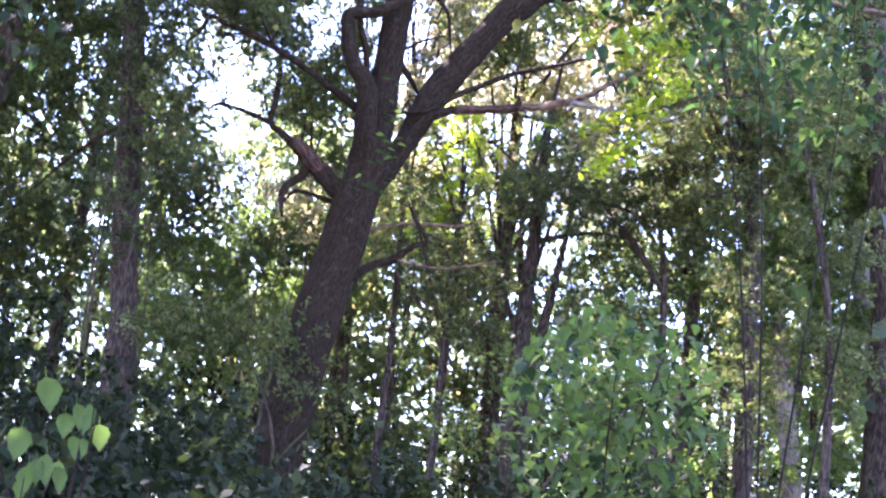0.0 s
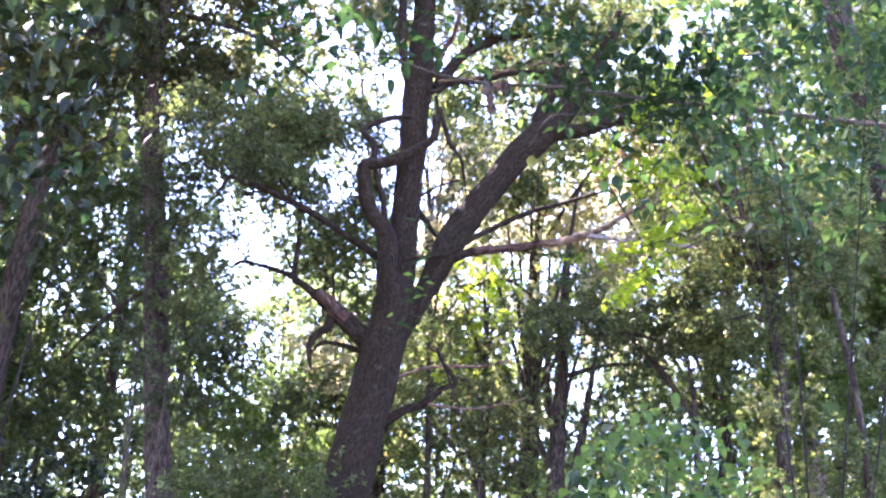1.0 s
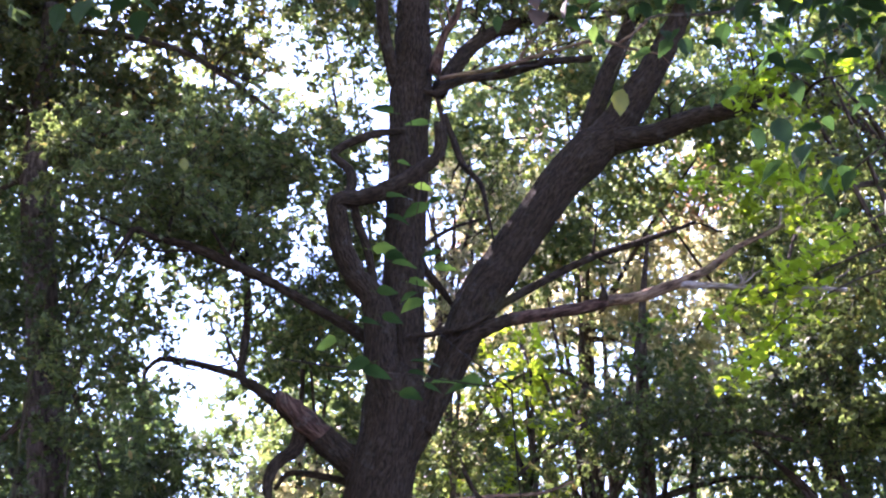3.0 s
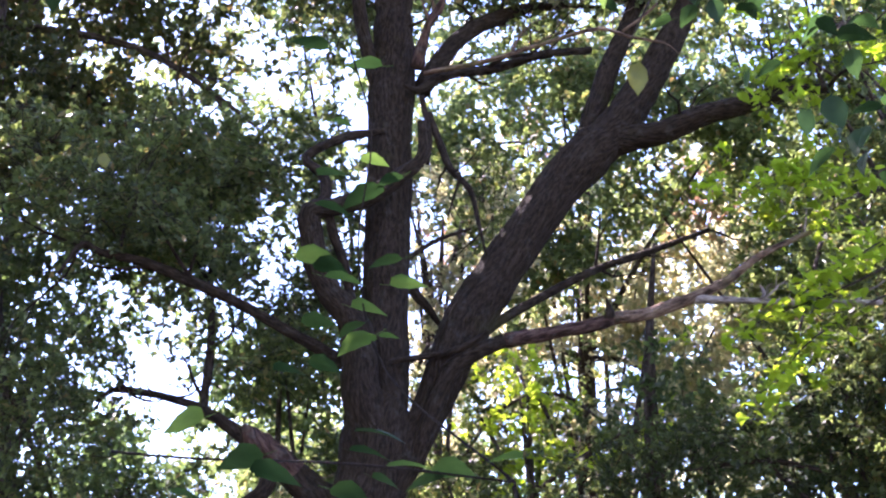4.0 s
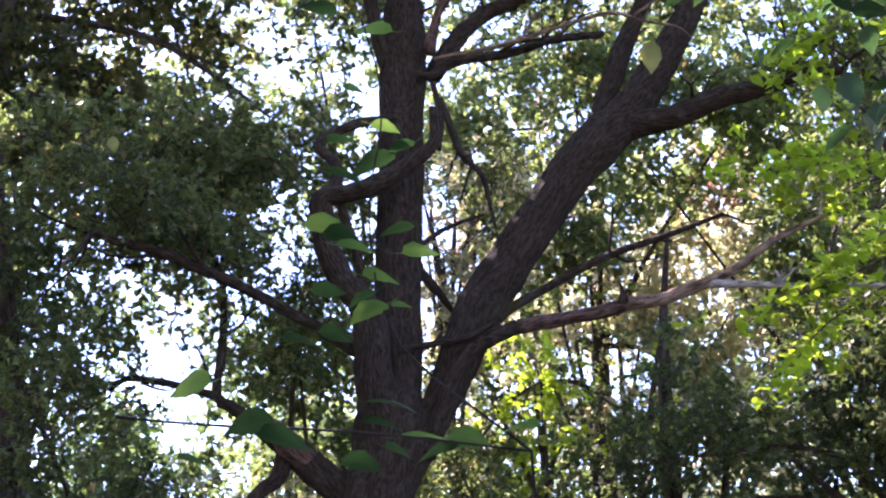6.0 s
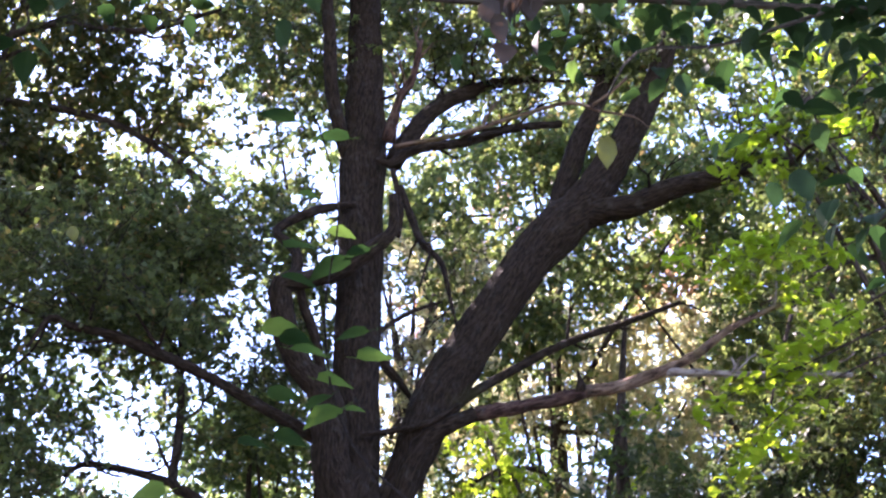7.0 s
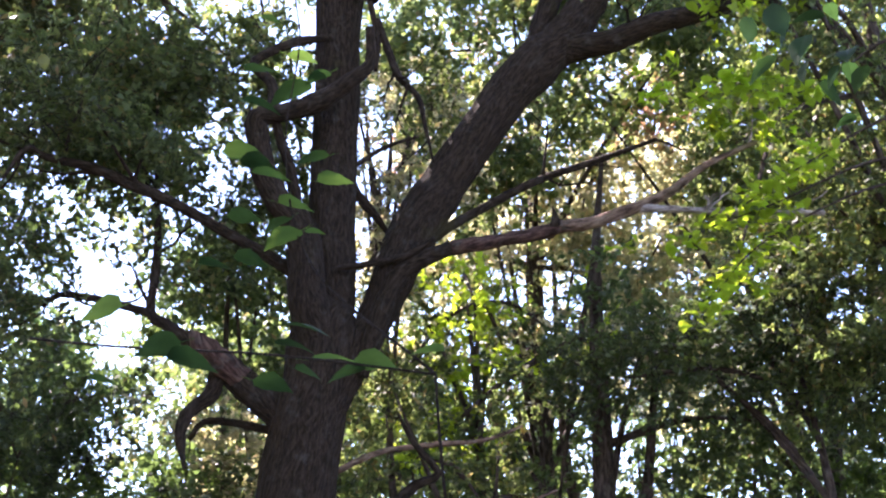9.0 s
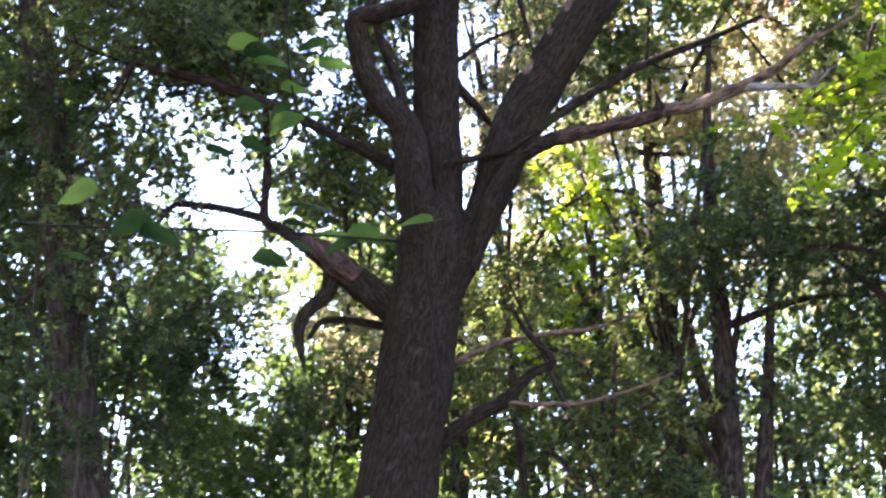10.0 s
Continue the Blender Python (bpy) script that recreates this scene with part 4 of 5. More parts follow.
for line, lab in (([(0.09, 6, 1.05, 0.1), (-0.23, 6, 2.83, 0.091), (-0.41, 6, 4.68, 0.072)], "slim pale young trunk"), ([(0.73, 7, 1.21, 0.083), (0.61, 7, 3.08, 0.074), (0.49, 7, 4.58, 0.053)], "slim dark young trunk"), ([(3.1, 8, 4.49, 0.099), (2.91, 8, 5.59, 0.089), (2.72, 8, 6.71, 0.067)], "straight distant dark trunk")):
    x0, y0 = line[0][:2]
    tree(lab + " in the understorey", base(x0, y0), ([] if line[0][2] < 1.5 else [(x0, y0, 2, line[0][3])]) + line + [(line[-1][0] - 0.1, y0, line[-1][2] + 3, 0.03)], [], name="young_tree")
rng = random.Random(5)
for i in range(12):
    x, y = rng.uniform(-9, 9), rng.uniform(5.5, 12)
    if -1.5 < x < 5.8:
        x += 7.4
    z, r, lean = ground_z(x, y), rng.uniform(0.03, 0.1), rng.uniform(-0.06, 0.06)
    tree("slim straight young trunk in the shaded understorey", (x, y, z), [(x + lean * k * 1.3, y, z + k * 1.3, r * (1 - k * 0.17)) for k in range(1, 6)], [([(x + lean * 6, y, z + 6.2, 0.8, 0.6, 0.7, 1), (x + lean * 5, y + 0.2, z + 5.0, 0.8, 0.6, 0.5, 0.8)], LEAF_DARK, 500 + i, dict(twigs=80, per=12, size=0.12, gaps=0.0, shape=KITE_SHAPE, bare=False))], "young trunks", name="young_tree")

tree("understorey tree with dense deep green leaves", base(4.6, 1.6), [(4.6, 1.6, 2.5, 0.07), (4.5, 1.5, 4.5, 0.05), (4.3, 1.4, 5.6, 0.025)], [([(3.02, 1.30, 6.01, 0.5, 0.4, 0.42, 1), (3.85, 1.30, 6.29, 0.5, 0.4, 0.42, 1), (4.23, 1.30, 5.79, 0.5, 0.4, 0.42, 1), (2.57, 1.30, 5.68, 0.5, 0.4, 0.42, 0.8), (3.52, 1.30, 5.57, 0.5, 0.4, 0.42, 1), (1.99, 1.30, 5.73, 0.5, 0.4, 0.42, 0.7), (4.44, 1.30, 6.75, 0.5, 0.4, 0.42, 0.8), (3.39, 1.30, 6.63, 0.5, 0.4, 0.42, 0.5)], LEAF_DARK, 31, dict(twigs=190, size=0.09, gaps=-0.02, openings=False, shape=LOBED_SHAPE, bare=True))])
tree("young oak with loose olive leaves in half shade", base(1.3, 2.0), [(1.3, 2.0, 1.6, 0.05), (1.25, 1.95, 3.2, 0.04), (1.2, 1.9, 4.6, 0.02)], [([(0.34, 1.90, 5.70, 0.5, 0.4, 0.42, 0.9), (0.65, 1.90, 5.00, 0.5, 0.4, 0.42, 0.8), (1.37, 1.90, 5.09, 0.5, 0.4, 0.42, 0.7), (1.83, 1.90, 4.40, 0.5, 0.4, 0.42, 0.6), (0.30, 1.90, 4.33, 0.5, 0.4, 0.42, 0.6), (1.17, 1.90, 4.20, 0.5, 0.4, 0.42, 0.8), (0.60, 1.90, 3.67, 0.5, 0.4, 0.42, 0.8), (1.62, 1.90, 3.64, 0.5, 0.4, 0.42, 0.8), (0.09, 1.90, 4.90, 0.5, 0.4, 0.42, 0.6), (1.63, 1.90, 5.77, 0.5, 0.4, 0.42, 0.6)], LEAF_OAK, 32, dict(twigs=150, gaps=0.02, openings=False, shape=LOBED_SHAPE, bare=True))])
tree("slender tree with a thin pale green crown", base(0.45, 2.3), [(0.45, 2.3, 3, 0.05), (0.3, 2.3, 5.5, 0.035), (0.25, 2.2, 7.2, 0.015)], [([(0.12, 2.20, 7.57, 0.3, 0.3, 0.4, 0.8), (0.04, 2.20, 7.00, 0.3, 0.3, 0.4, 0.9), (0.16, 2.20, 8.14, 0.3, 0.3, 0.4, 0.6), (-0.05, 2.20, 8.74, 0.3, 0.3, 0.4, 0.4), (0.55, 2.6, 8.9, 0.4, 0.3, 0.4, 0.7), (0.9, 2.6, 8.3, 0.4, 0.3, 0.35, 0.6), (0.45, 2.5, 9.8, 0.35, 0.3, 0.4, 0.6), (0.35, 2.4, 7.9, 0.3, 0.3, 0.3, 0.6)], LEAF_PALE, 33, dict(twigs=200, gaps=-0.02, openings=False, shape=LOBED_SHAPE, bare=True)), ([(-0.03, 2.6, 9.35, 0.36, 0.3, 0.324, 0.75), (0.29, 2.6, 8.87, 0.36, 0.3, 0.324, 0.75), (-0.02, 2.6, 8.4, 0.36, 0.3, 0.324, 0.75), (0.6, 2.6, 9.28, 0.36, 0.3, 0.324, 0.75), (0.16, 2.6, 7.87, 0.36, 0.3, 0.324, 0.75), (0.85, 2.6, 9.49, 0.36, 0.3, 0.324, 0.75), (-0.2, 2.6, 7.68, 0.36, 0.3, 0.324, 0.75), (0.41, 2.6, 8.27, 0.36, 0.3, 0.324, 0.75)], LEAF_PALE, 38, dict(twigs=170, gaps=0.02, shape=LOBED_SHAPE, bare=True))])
crown(oak, "crown", [(-0.94, 1.00, 7.93, 0.35, 0.3, 0.35, 0.8), (-0.79, 1.00, 8.48, 0.35, 0.3, 0.35, 0.6), (-0.98, 1.00, 7.33, 0.35, 0.3, 0.35, 0.8), (-1.17, 1.00, 6.80, 0.35, 0.3, 0.35, 0.6), (-0.70, 1.00, 7.09, 0.35, 0.3, 0.35, 0.6), (-1.70, 1.00, 6.63, 0.35, 0.3, 0.35, 0.5), (-2.22, 1.00, 7.09, 0.35, 0.3, 0.35, 0.5)], LEAF_OAK, 13, twigs=230, gaps=0.0, openings=False, bare=True, shape=LOBED_SHAPE)

crown(oak, "crown", [(-4.07, 1.8, 8.94, 0.5, 0.4, 0.45, 0.75), (-3.34, 1.8, 8.87, 0.5, 0.4, 0.45, 0.75), (-2.56, 1.8, 8.78, 0.5, 0.4, 0.45, 0.75), (-4.05, 1.8, 8.22, 0.5, 0.4, 0.45, 0.75), (-3.46, 1.8, 8.16, 0.5, 0.4, 0.45, 0.75), (-2.76, 1.8, 8.22, 0.5, 0.4, 0.45, 0.75), (-3.74, 1.8, 7.53, 0.5, 0.4, 0.45, 0.75), (-2.17, 1.8, 8.16, 0.5, 0.4, 0.45, 0.75), (-4.03, 1.8, 7.04, 0.5, 0.4, 0.45, 0.75), (-3.36, 1.8, 7.1, 0.5, 0.4, 0.45, 0.75)], LEAF_OAK, 14, twigs=130, gaps=0.05, bare=True, shape=LOBED_SHAPE)

# rows of further trees whose crowns close the background, lower with distance
def backdrop_tree(x, y, low, top, wide, mat, seed, share=1.0):
    r4 = random.Random(seed)
    g = ground_z(x, y)
    clumps = []
    n = int((top - low) / 0.75)
    for k in range(n):
        f = (k + 0.5) / n
        w = wide * (0.55 + 0.45 * math.sin(math.pi * (0.15 + 0.8 * f)))
        for side in (-1, 1):
            clumps.append((x + side * w * r4.uniform(0.2, 0.8), y + r4.uniform(-0.7, 0.7), low + (top - low) * f + r4.uniform(-0.3, 0.3), 0.85 * r4.uniform(0.8, 1.2), 0.7, 0.6 * r4.uniform(0.8, 1.2), share))
    r4.shuffle(clumps)
    h = r4.uniform(0.035, 0.06) if -1.5 < x < 5.6 else r4.uniform(0.07, 0.13)
    lean = r4.uniform(-0.05, 0.05)
    tree("straight woodland tree with a loose mid-green crown", (x, y, g), [(x + lean * (z - g), y, z, h * (1 - 0.75 * (z - g) / (top - g))) for z in (g + 1.5, g + 4, g + 7, top - 0.4)], [(clumps, mat, seed, dict(twigs=75, per=15, gaps=0.13, size=0.11, scale=0.9, shape=KITE_SHAPE, bare=False))], "background trees")


row = 0
backdrop_tree(-1.5, 4.6, 3.6, 8.8, 0.8, LEAF_DARK, 199)
for y, low, top, xs in ((6.5, 2.0, 11.5, (-9.6, -7.2, -1.2)), (9.2, 1.4, 11.0, (-10.5, -7.6, -4.4, -1.2, 0.9, 2.4, 3.9, 5.3, 6.8, 9.4)), (12.0, 1.0, 9.0, (-12, -9, -6, -2.8, 0.2, 2.4, 5.2, 8.2, 11.5))):
    for x in xs:
        row += 1
        backdrop_tree(x, y + rng.uniform(-0.5, 0.5), low, (8.2 if -2 < x < 5.6 else top) + rng.uniform(-1.5, 1.0), 1.25, (LEAF_DARK, LEAF_OAK, LEAF_DARK, LEAF_OAK)[row % 4], 200 + row)

for x, y, top in ((-8.6, 2.2, 13.5), (-6.6, 4.2, 13.8), (9.2, 3.0, 13.5), (7.6, 5.0, 13.5)):
    row += 1
    backdrop_tree(x, y, 4.0, top, 1.4, LEAF_OAK, 200 + row)

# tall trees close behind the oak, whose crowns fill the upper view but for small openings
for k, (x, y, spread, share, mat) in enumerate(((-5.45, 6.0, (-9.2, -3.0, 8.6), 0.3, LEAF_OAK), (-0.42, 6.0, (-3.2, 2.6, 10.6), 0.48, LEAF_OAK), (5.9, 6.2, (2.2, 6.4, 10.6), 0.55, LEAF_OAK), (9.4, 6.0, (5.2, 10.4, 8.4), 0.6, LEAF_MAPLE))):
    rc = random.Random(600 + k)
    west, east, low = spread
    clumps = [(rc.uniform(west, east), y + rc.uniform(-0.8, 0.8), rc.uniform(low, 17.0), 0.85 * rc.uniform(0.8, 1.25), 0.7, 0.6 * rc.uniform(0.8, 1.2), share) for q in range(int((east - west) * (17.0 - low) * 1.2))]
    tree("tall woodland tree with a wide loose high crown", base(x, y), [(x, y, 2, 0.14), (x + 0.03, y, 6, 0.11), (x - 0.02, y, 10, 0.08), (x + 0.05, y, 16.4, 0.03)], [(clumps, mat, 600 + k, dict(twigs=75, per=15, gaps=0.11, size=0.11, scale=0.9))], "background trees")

# tall neighbours added out of view, whose high crowns shade the slope from above
for x, y, s in ((-6.8, -6.5, 301), (7.0, -7.5, 302), (-7.5, -16, 303), (7.6, -17, 304), (-11.0, -3.6, 305)):
    g = ground_z(x, y)
    side = -1 if x < 0 else 1
    low = 13.6 if s != 305 else 10.2
    over = [(x - side * a * (1 if s != 305 else 0.8), y + b, low + c, 1.8, 1.6, 0.8, 1 if s != 305 else 3) for a, b, c in ((0.5, 0, 1), (2.5, 1.5, 0.4), (2.6, -1.6, 0.6), (4.4, 0.2, 0.2), (5.4, 2.6, 0.6), (5.6, -2.4, 0.4), (7.0, 0.4, 0.5), (1.0, 3.4, 0.3), (1.2, -3.4, 0.5), (3.6, 4.2, 0.8))]
    tree("added shading tree with a high spreading crown", (x, y, g), [(x, y, g + 2, 0.28), (x - side * 0.2, y, g + 7, 0.22), (x - side * 0.5, y, 12.5, 0.14), (x - side * 0.8, y, 14.2, 0.06)], [(over, LEAF_OAK if s != 305 else LEAF_DARK, s, dict(twigs=9 if s == 305 else 22, per=12, size=0.24, reach=0.7, gaps=0.06, openings=False, shape=KITE_SHAPE, bare=False))], "tall neighbours")

# one more tree added out of view, dense enough to shade the left slope
deep = random.Random(306)
tree("added shading tree with a deep dense crown", base(-7.6, -5.5), [(-7.6, -5.5, 2, 0.26), (-7.6, -5.4, 6, 0.2), (-7.5, -5.3, 10, 0.12), (-7.5, -5.3, 12, 0.05)], [
    ([(deep.uniform(-9.5, -6.6), deep.uniform(-13, -1.5), deep.uniform(4.5, 13.5), 1.1, 1.1, 0.8, 1) for k in range(64)], LEAF_DARK, 306, dict(twigs=14, per=12, size=0.24, reach=0.7, gaps=-0.1, openings=False))], "tall neighbours")

# shrubs and saplings
def shrub(label, clumps, mat, seed, group="", **kw):
    x, y = clumps[0][0], clumps[0][1]
    at = base(x, y)
    ob = thing("shrub", at, label, "shrub", group)
    r2 = random.Random(seed)
    for i in range(3):
        c = clumps[i % len(clumps)]
        mx = x + r2.uniform(-0.25, 0.25)
        limb("stem", [(x + r2.uniform(-0.1, 0.1), y, at[2] - 0.1, 0.03), (mx, y, (at[2] + c[2]) / 2, 0.022), (c[0] + r2.uniform(-0.2, 0.2), c[1], c[2], 0.01)], ob, BARK_TWIG, sides=6, step=0.15)
    crown(ob, "leaves", clumps, mat, seed, **kw)


shrub("sunlit green shrub with small leaves", [(-2.1, 3, 4.5, 0.7, 0.5, 0.7, 1), (-1.6, 3, 3.5, 0.7, 0.5, 0.7, 1), (-2.8, 3.2, 3.4, 0.8, 0.6, 0.8, 1), (-1.35, 3, 4.6, 0.3, 0.3, 0.5, 0.7), (-2.1, 3, 2.4, 1.0, 0.6, 0.7, 0.9), (-1.2, 3.2, 5.5, 0.6, 0.4, 0.4, 0.6), (-2.9, 3.3, 4.9, 0.6, 0.5, 0.5, 0.6), (-1.0, 3.3, 2.6, 0.5, 0.5, 1.2, 0.8)], LEAF_MAPLE, 41, twigs=190, gaps=-0.03, openings=False, size=0.09)
for i in range(15):
    x = -8.4 + i * 1.25 + rng.uniform(-0.3, 0.3)
    y = 2.6 + rng.uniform(0, 3.2)
    z = ground_z(x, y)
    h = rng.uniform(0.9, 1.5)
    mat = (LEAF_SHADED, LEAF_DARK, LEAF_SHADED)[i % 3]
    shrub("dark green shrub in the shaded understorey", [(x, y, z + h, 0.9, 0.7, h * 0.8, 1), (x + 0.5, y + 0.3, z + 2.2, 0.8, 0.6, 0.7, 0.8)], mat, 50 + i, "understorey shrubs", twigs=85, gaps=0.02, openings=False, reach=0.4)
for i, (x, y, h) in enumerate([(4.8, 2.4, 2.3), (6.0, 2.0, 1.6), (7.4, 2.2, 2.6), (3.4, 2.4, 1.2)]):
    z = ground_z(x, y)
    shrub("light green understorey shrub catching the sun", [(x, y, z + h, 0.9, 0.6, 0.35, 1), (x + 0.4, y, z + h * 0.6, 0.8, 0.6, 0.4, 1)], LEAF_MAPLE, 70 + i, "sunlit shrubs", twigs=110, gaps=0.0, openings=False)


# shade on these floor shrubs is put into their leaf colour
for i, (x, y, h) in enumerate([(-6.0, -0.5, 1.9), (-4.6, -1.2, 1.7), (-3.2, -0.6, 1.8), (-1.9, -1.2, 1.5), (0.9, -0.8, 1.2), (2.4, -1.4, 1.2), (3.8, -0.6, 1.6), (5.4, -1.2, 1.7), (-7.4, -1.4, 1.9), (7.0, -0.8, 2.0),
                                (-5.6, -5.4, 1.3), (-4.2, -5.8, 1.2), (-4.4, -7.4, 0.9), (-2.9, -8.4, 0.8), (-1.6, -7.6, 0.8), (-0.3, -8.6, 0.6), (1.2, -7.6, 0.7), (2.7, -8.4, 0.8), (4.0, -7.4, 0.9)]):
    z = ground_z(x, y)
    shrub("waist-high dark leafy shrub on the forest floor", [(x, y, z + h * 0.75, 0.9, 0.6, 0.45, 0.8), (x + 0.3, y + 0.1, z + h * 0.3, 0.9, 0.6, 0.45, 0.8)], LEAF_SHADED, 120 + i, "forest floor shrubs", twigs=95, gaps=0.05, openings=False)

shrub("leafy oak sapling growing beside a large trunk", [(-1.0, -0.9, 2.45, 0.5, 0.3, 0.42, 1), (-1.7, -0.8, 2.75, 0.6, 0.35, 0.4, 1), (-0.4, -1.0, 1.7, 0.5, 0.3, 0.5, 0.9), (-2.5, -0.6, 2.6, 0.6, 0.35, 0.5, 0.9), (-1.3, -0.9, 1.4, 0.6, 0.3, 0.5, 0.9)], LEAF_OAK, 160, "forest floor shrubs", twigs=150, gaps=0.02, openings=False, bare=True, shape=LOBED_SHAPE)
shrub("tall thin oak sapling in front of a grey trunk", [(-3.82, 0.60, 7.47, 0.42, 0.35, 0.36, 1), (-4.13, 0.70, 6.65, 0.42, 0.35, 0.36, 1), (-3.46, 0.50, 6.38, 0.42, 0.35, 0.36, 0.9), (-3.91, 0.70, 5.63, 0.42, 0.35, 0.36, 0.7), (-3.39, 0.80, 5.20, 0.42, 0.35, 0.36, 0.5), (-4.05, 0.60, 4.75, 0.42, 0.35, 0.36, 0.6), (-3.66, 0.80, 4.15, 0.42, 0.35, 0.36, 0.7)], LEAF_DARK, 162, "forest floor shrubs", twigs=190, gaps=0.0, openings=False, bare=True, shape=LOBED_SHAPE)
shrub("dense shrub with leaves darkened for deep shade", [(-3.19, -6.00, 1.16, 0.6, 0.4, 0.4, 1), (-2.62, -6.00, 0.89, 0.6, 0.4, 0.4, 1), (-3.17, -6.00, 0.46, 0.6, 0.4, 0.4, 1), (-2.19, -6.00, 0.44, 0.6, 0.4, 0.4, 1), (-2.73, -6.00, -0.04, 0.6, 0.4, 0.4, 1), (-1.64, -6.00, 0.24, 0.6, 0.4, 0.4, 1), (-3.51, -6.00, 1.58, 0.6, 0.4, 0.4, 0.7), (-3.29, -6.00, -0.07, 0.6, 0.4, 0.4, 1), (-1.17, -6.00, 0.14, 0.6, 0.4, 0.4, 0.8)], LEAF_SHADED, 163, "forest floor shrubs", twigs=150, gaps=-0.05, openings=False)
shrub("low shrub on the slope with shade-darkened leaves", [(-1.86, -12.00, -0.35, 0.4, 0.3, 0.22, 1), (-1.51, -12.00, -0.35, 0.4, 0.3, 0.22, 1), (-1.13, -12.00, -0.33, 0.4, 0.3, 0.22, 1), (-0.78, -12.00, -0.29, 0.4, 0.3, 0.22, 0.9), (-0.39, -12.00, -0.27, 0.4, 0.3, 0.22, 0.8), (-2.12, -12.00, -0.31, 0.4, 0.3, 0.22, 1)], LEAF_SHADED, 164, "forest floor shrubs", twigs=260, gaps=-0.05, openings=False)
shrub("leafy maple sapling in half shade", [(2.6, -0.6, 2.7, 0.8, 0.4, 0.5, 1), (1.8, -0.7, 1.9, 0.7, 0.4, 0.5, 0.9), (3.6, -0.5, 2.4, 0.7, 0.4, 0.6, 1), (4.4, -0.6, 2.9, 0.7, 0.4, 0.4, 0.9)], LEAF_MAPLE, 161, "forest floor shrubs", twigs=140, gaps=0.03, openings=False, bare=True, shape=LOBED_SHAPE)

shrub("tall dark leafy understorey shrub", [(-3.57, 2.2, 5.64, 0.55, 0.4, 0.49500000000000005, 0.8), (-3.15, 2.2, 5.29, 0.55, 0.4, 0.49500000000000005, 0.8), (-3.51, 2.2, 4.83, 0.55, 0.4, 0.49500000000000005, 0.8), (-2.72, 2.2, 4.78, 0.55, 0.4, 0.49500000000000005, 0.8), (-3.08, 2.2, 4.38, 0.55, 0.4, 0.49500000000000005, 0.8), (-2.29, 2.2, 4.94, 0.55, 0.4, 0.49500000000000005, 0.8), (-2.15, 2.2, 4.44, 0.55, 0.4, 0.49500000000000005, 0.8), (-3.69, 2.2, 4.39, 0.55, 0.4, 0.49500000000000005, 0.8), (-2.65, 2.2, 5.35, 0.55, 0.4, 0.49500000000000005, 0.8), (-1.77, 2.2, 4.71, 0.55, 0.4, 0.49500000000000005, 0.8)], LEAF_DARK, 165, "forest floor shrubs", twigs=120, gaps=0.05, openings=False, bare=True, shape=LOBED_SHAPE)
shrub("tall shrub with dry leaves coloured pale for sunlight", [(-1.68, 2.6, 5.38, 0.35, 0.3, 0.315, 0.8), (-1.44, 2.6, 5.03, 0.35, 0.3, 0.315, 0.8), (-1.1, 2.6, 5.26, 0.35, 0.3, 0.315, 0.8), (-1.81, 2.6, 5.74, 0.35, 0.3, 0.315, 0.8)], LEAF_PALE, 166, "sunlit shrubs", twigs=170, gaps=0.0, openings=False, bare=True, shape=LOBED_SHAPE)

# ---- woods further off and all round, in drifts of leaves
def woods(name, label, spots, mat, seed, size, per, top):
    r3 = np.random.default_rng(seed)
    b, w = [], []
    for x, y, rad in spots:
        g = ground_z(x, y)
        h = top * r3.uniform(0.75, 1.1)
        n = per
        p = r3.normal(0, 1, (n, 3)) * (rad * 0.55, rad * 0.45, 0)
        z = g + h * r3.uniform(0, 1, n) ** 0.85
        for q, zz in zip(p, z):
            v = Vector((x + q[0], y + q[1], zz))
            if noise.noise(v * 0.55) + 0.5 * noise.noise(v * 1.6) > -0.12:
                b.append(v)
                w.append(r3.normal(0, 1, 3))
    b, w = np.array(b), np.array(w)
    ob = mesh_object(name, leaf_cloud(name, b, w, size * r3.uniform(0.6, 1.3, len(b)), r3, shape=KITE_SHAPE), mat)
    return tagged(ob, label, "woods", kind="stuff")


woods("far_woods", "dense dark green woods behind the oak", [(-22 + i * 1.9, 15 + 3 * (i % 3), 2.6) for i in range(24)], LEAF_DARK, 81, 0.19, 1900, 7.0)
# the next two are added out of view to hold back sky light
woods("rear_woods", "unseen woods behind on the slope, added to block sky light", [(26 * math.sin(a) + 0.25, -16 - 20 * math.cos(a), 5) for a in [k * 0.22 - 1.9 for k in range(18)]], LEAF_DARK, 82, 0.45, 800, 13.0)
woods("side_woods", "unseen woods on both sides of the slope, added to block sky light", [(s * (11 + 2 * (k % 2)), -24 + k * 4, 3.5) for s in (-1, 1) for k in range(9)], LEAF_DARK, 83, 0.35, 1200, 12.0)


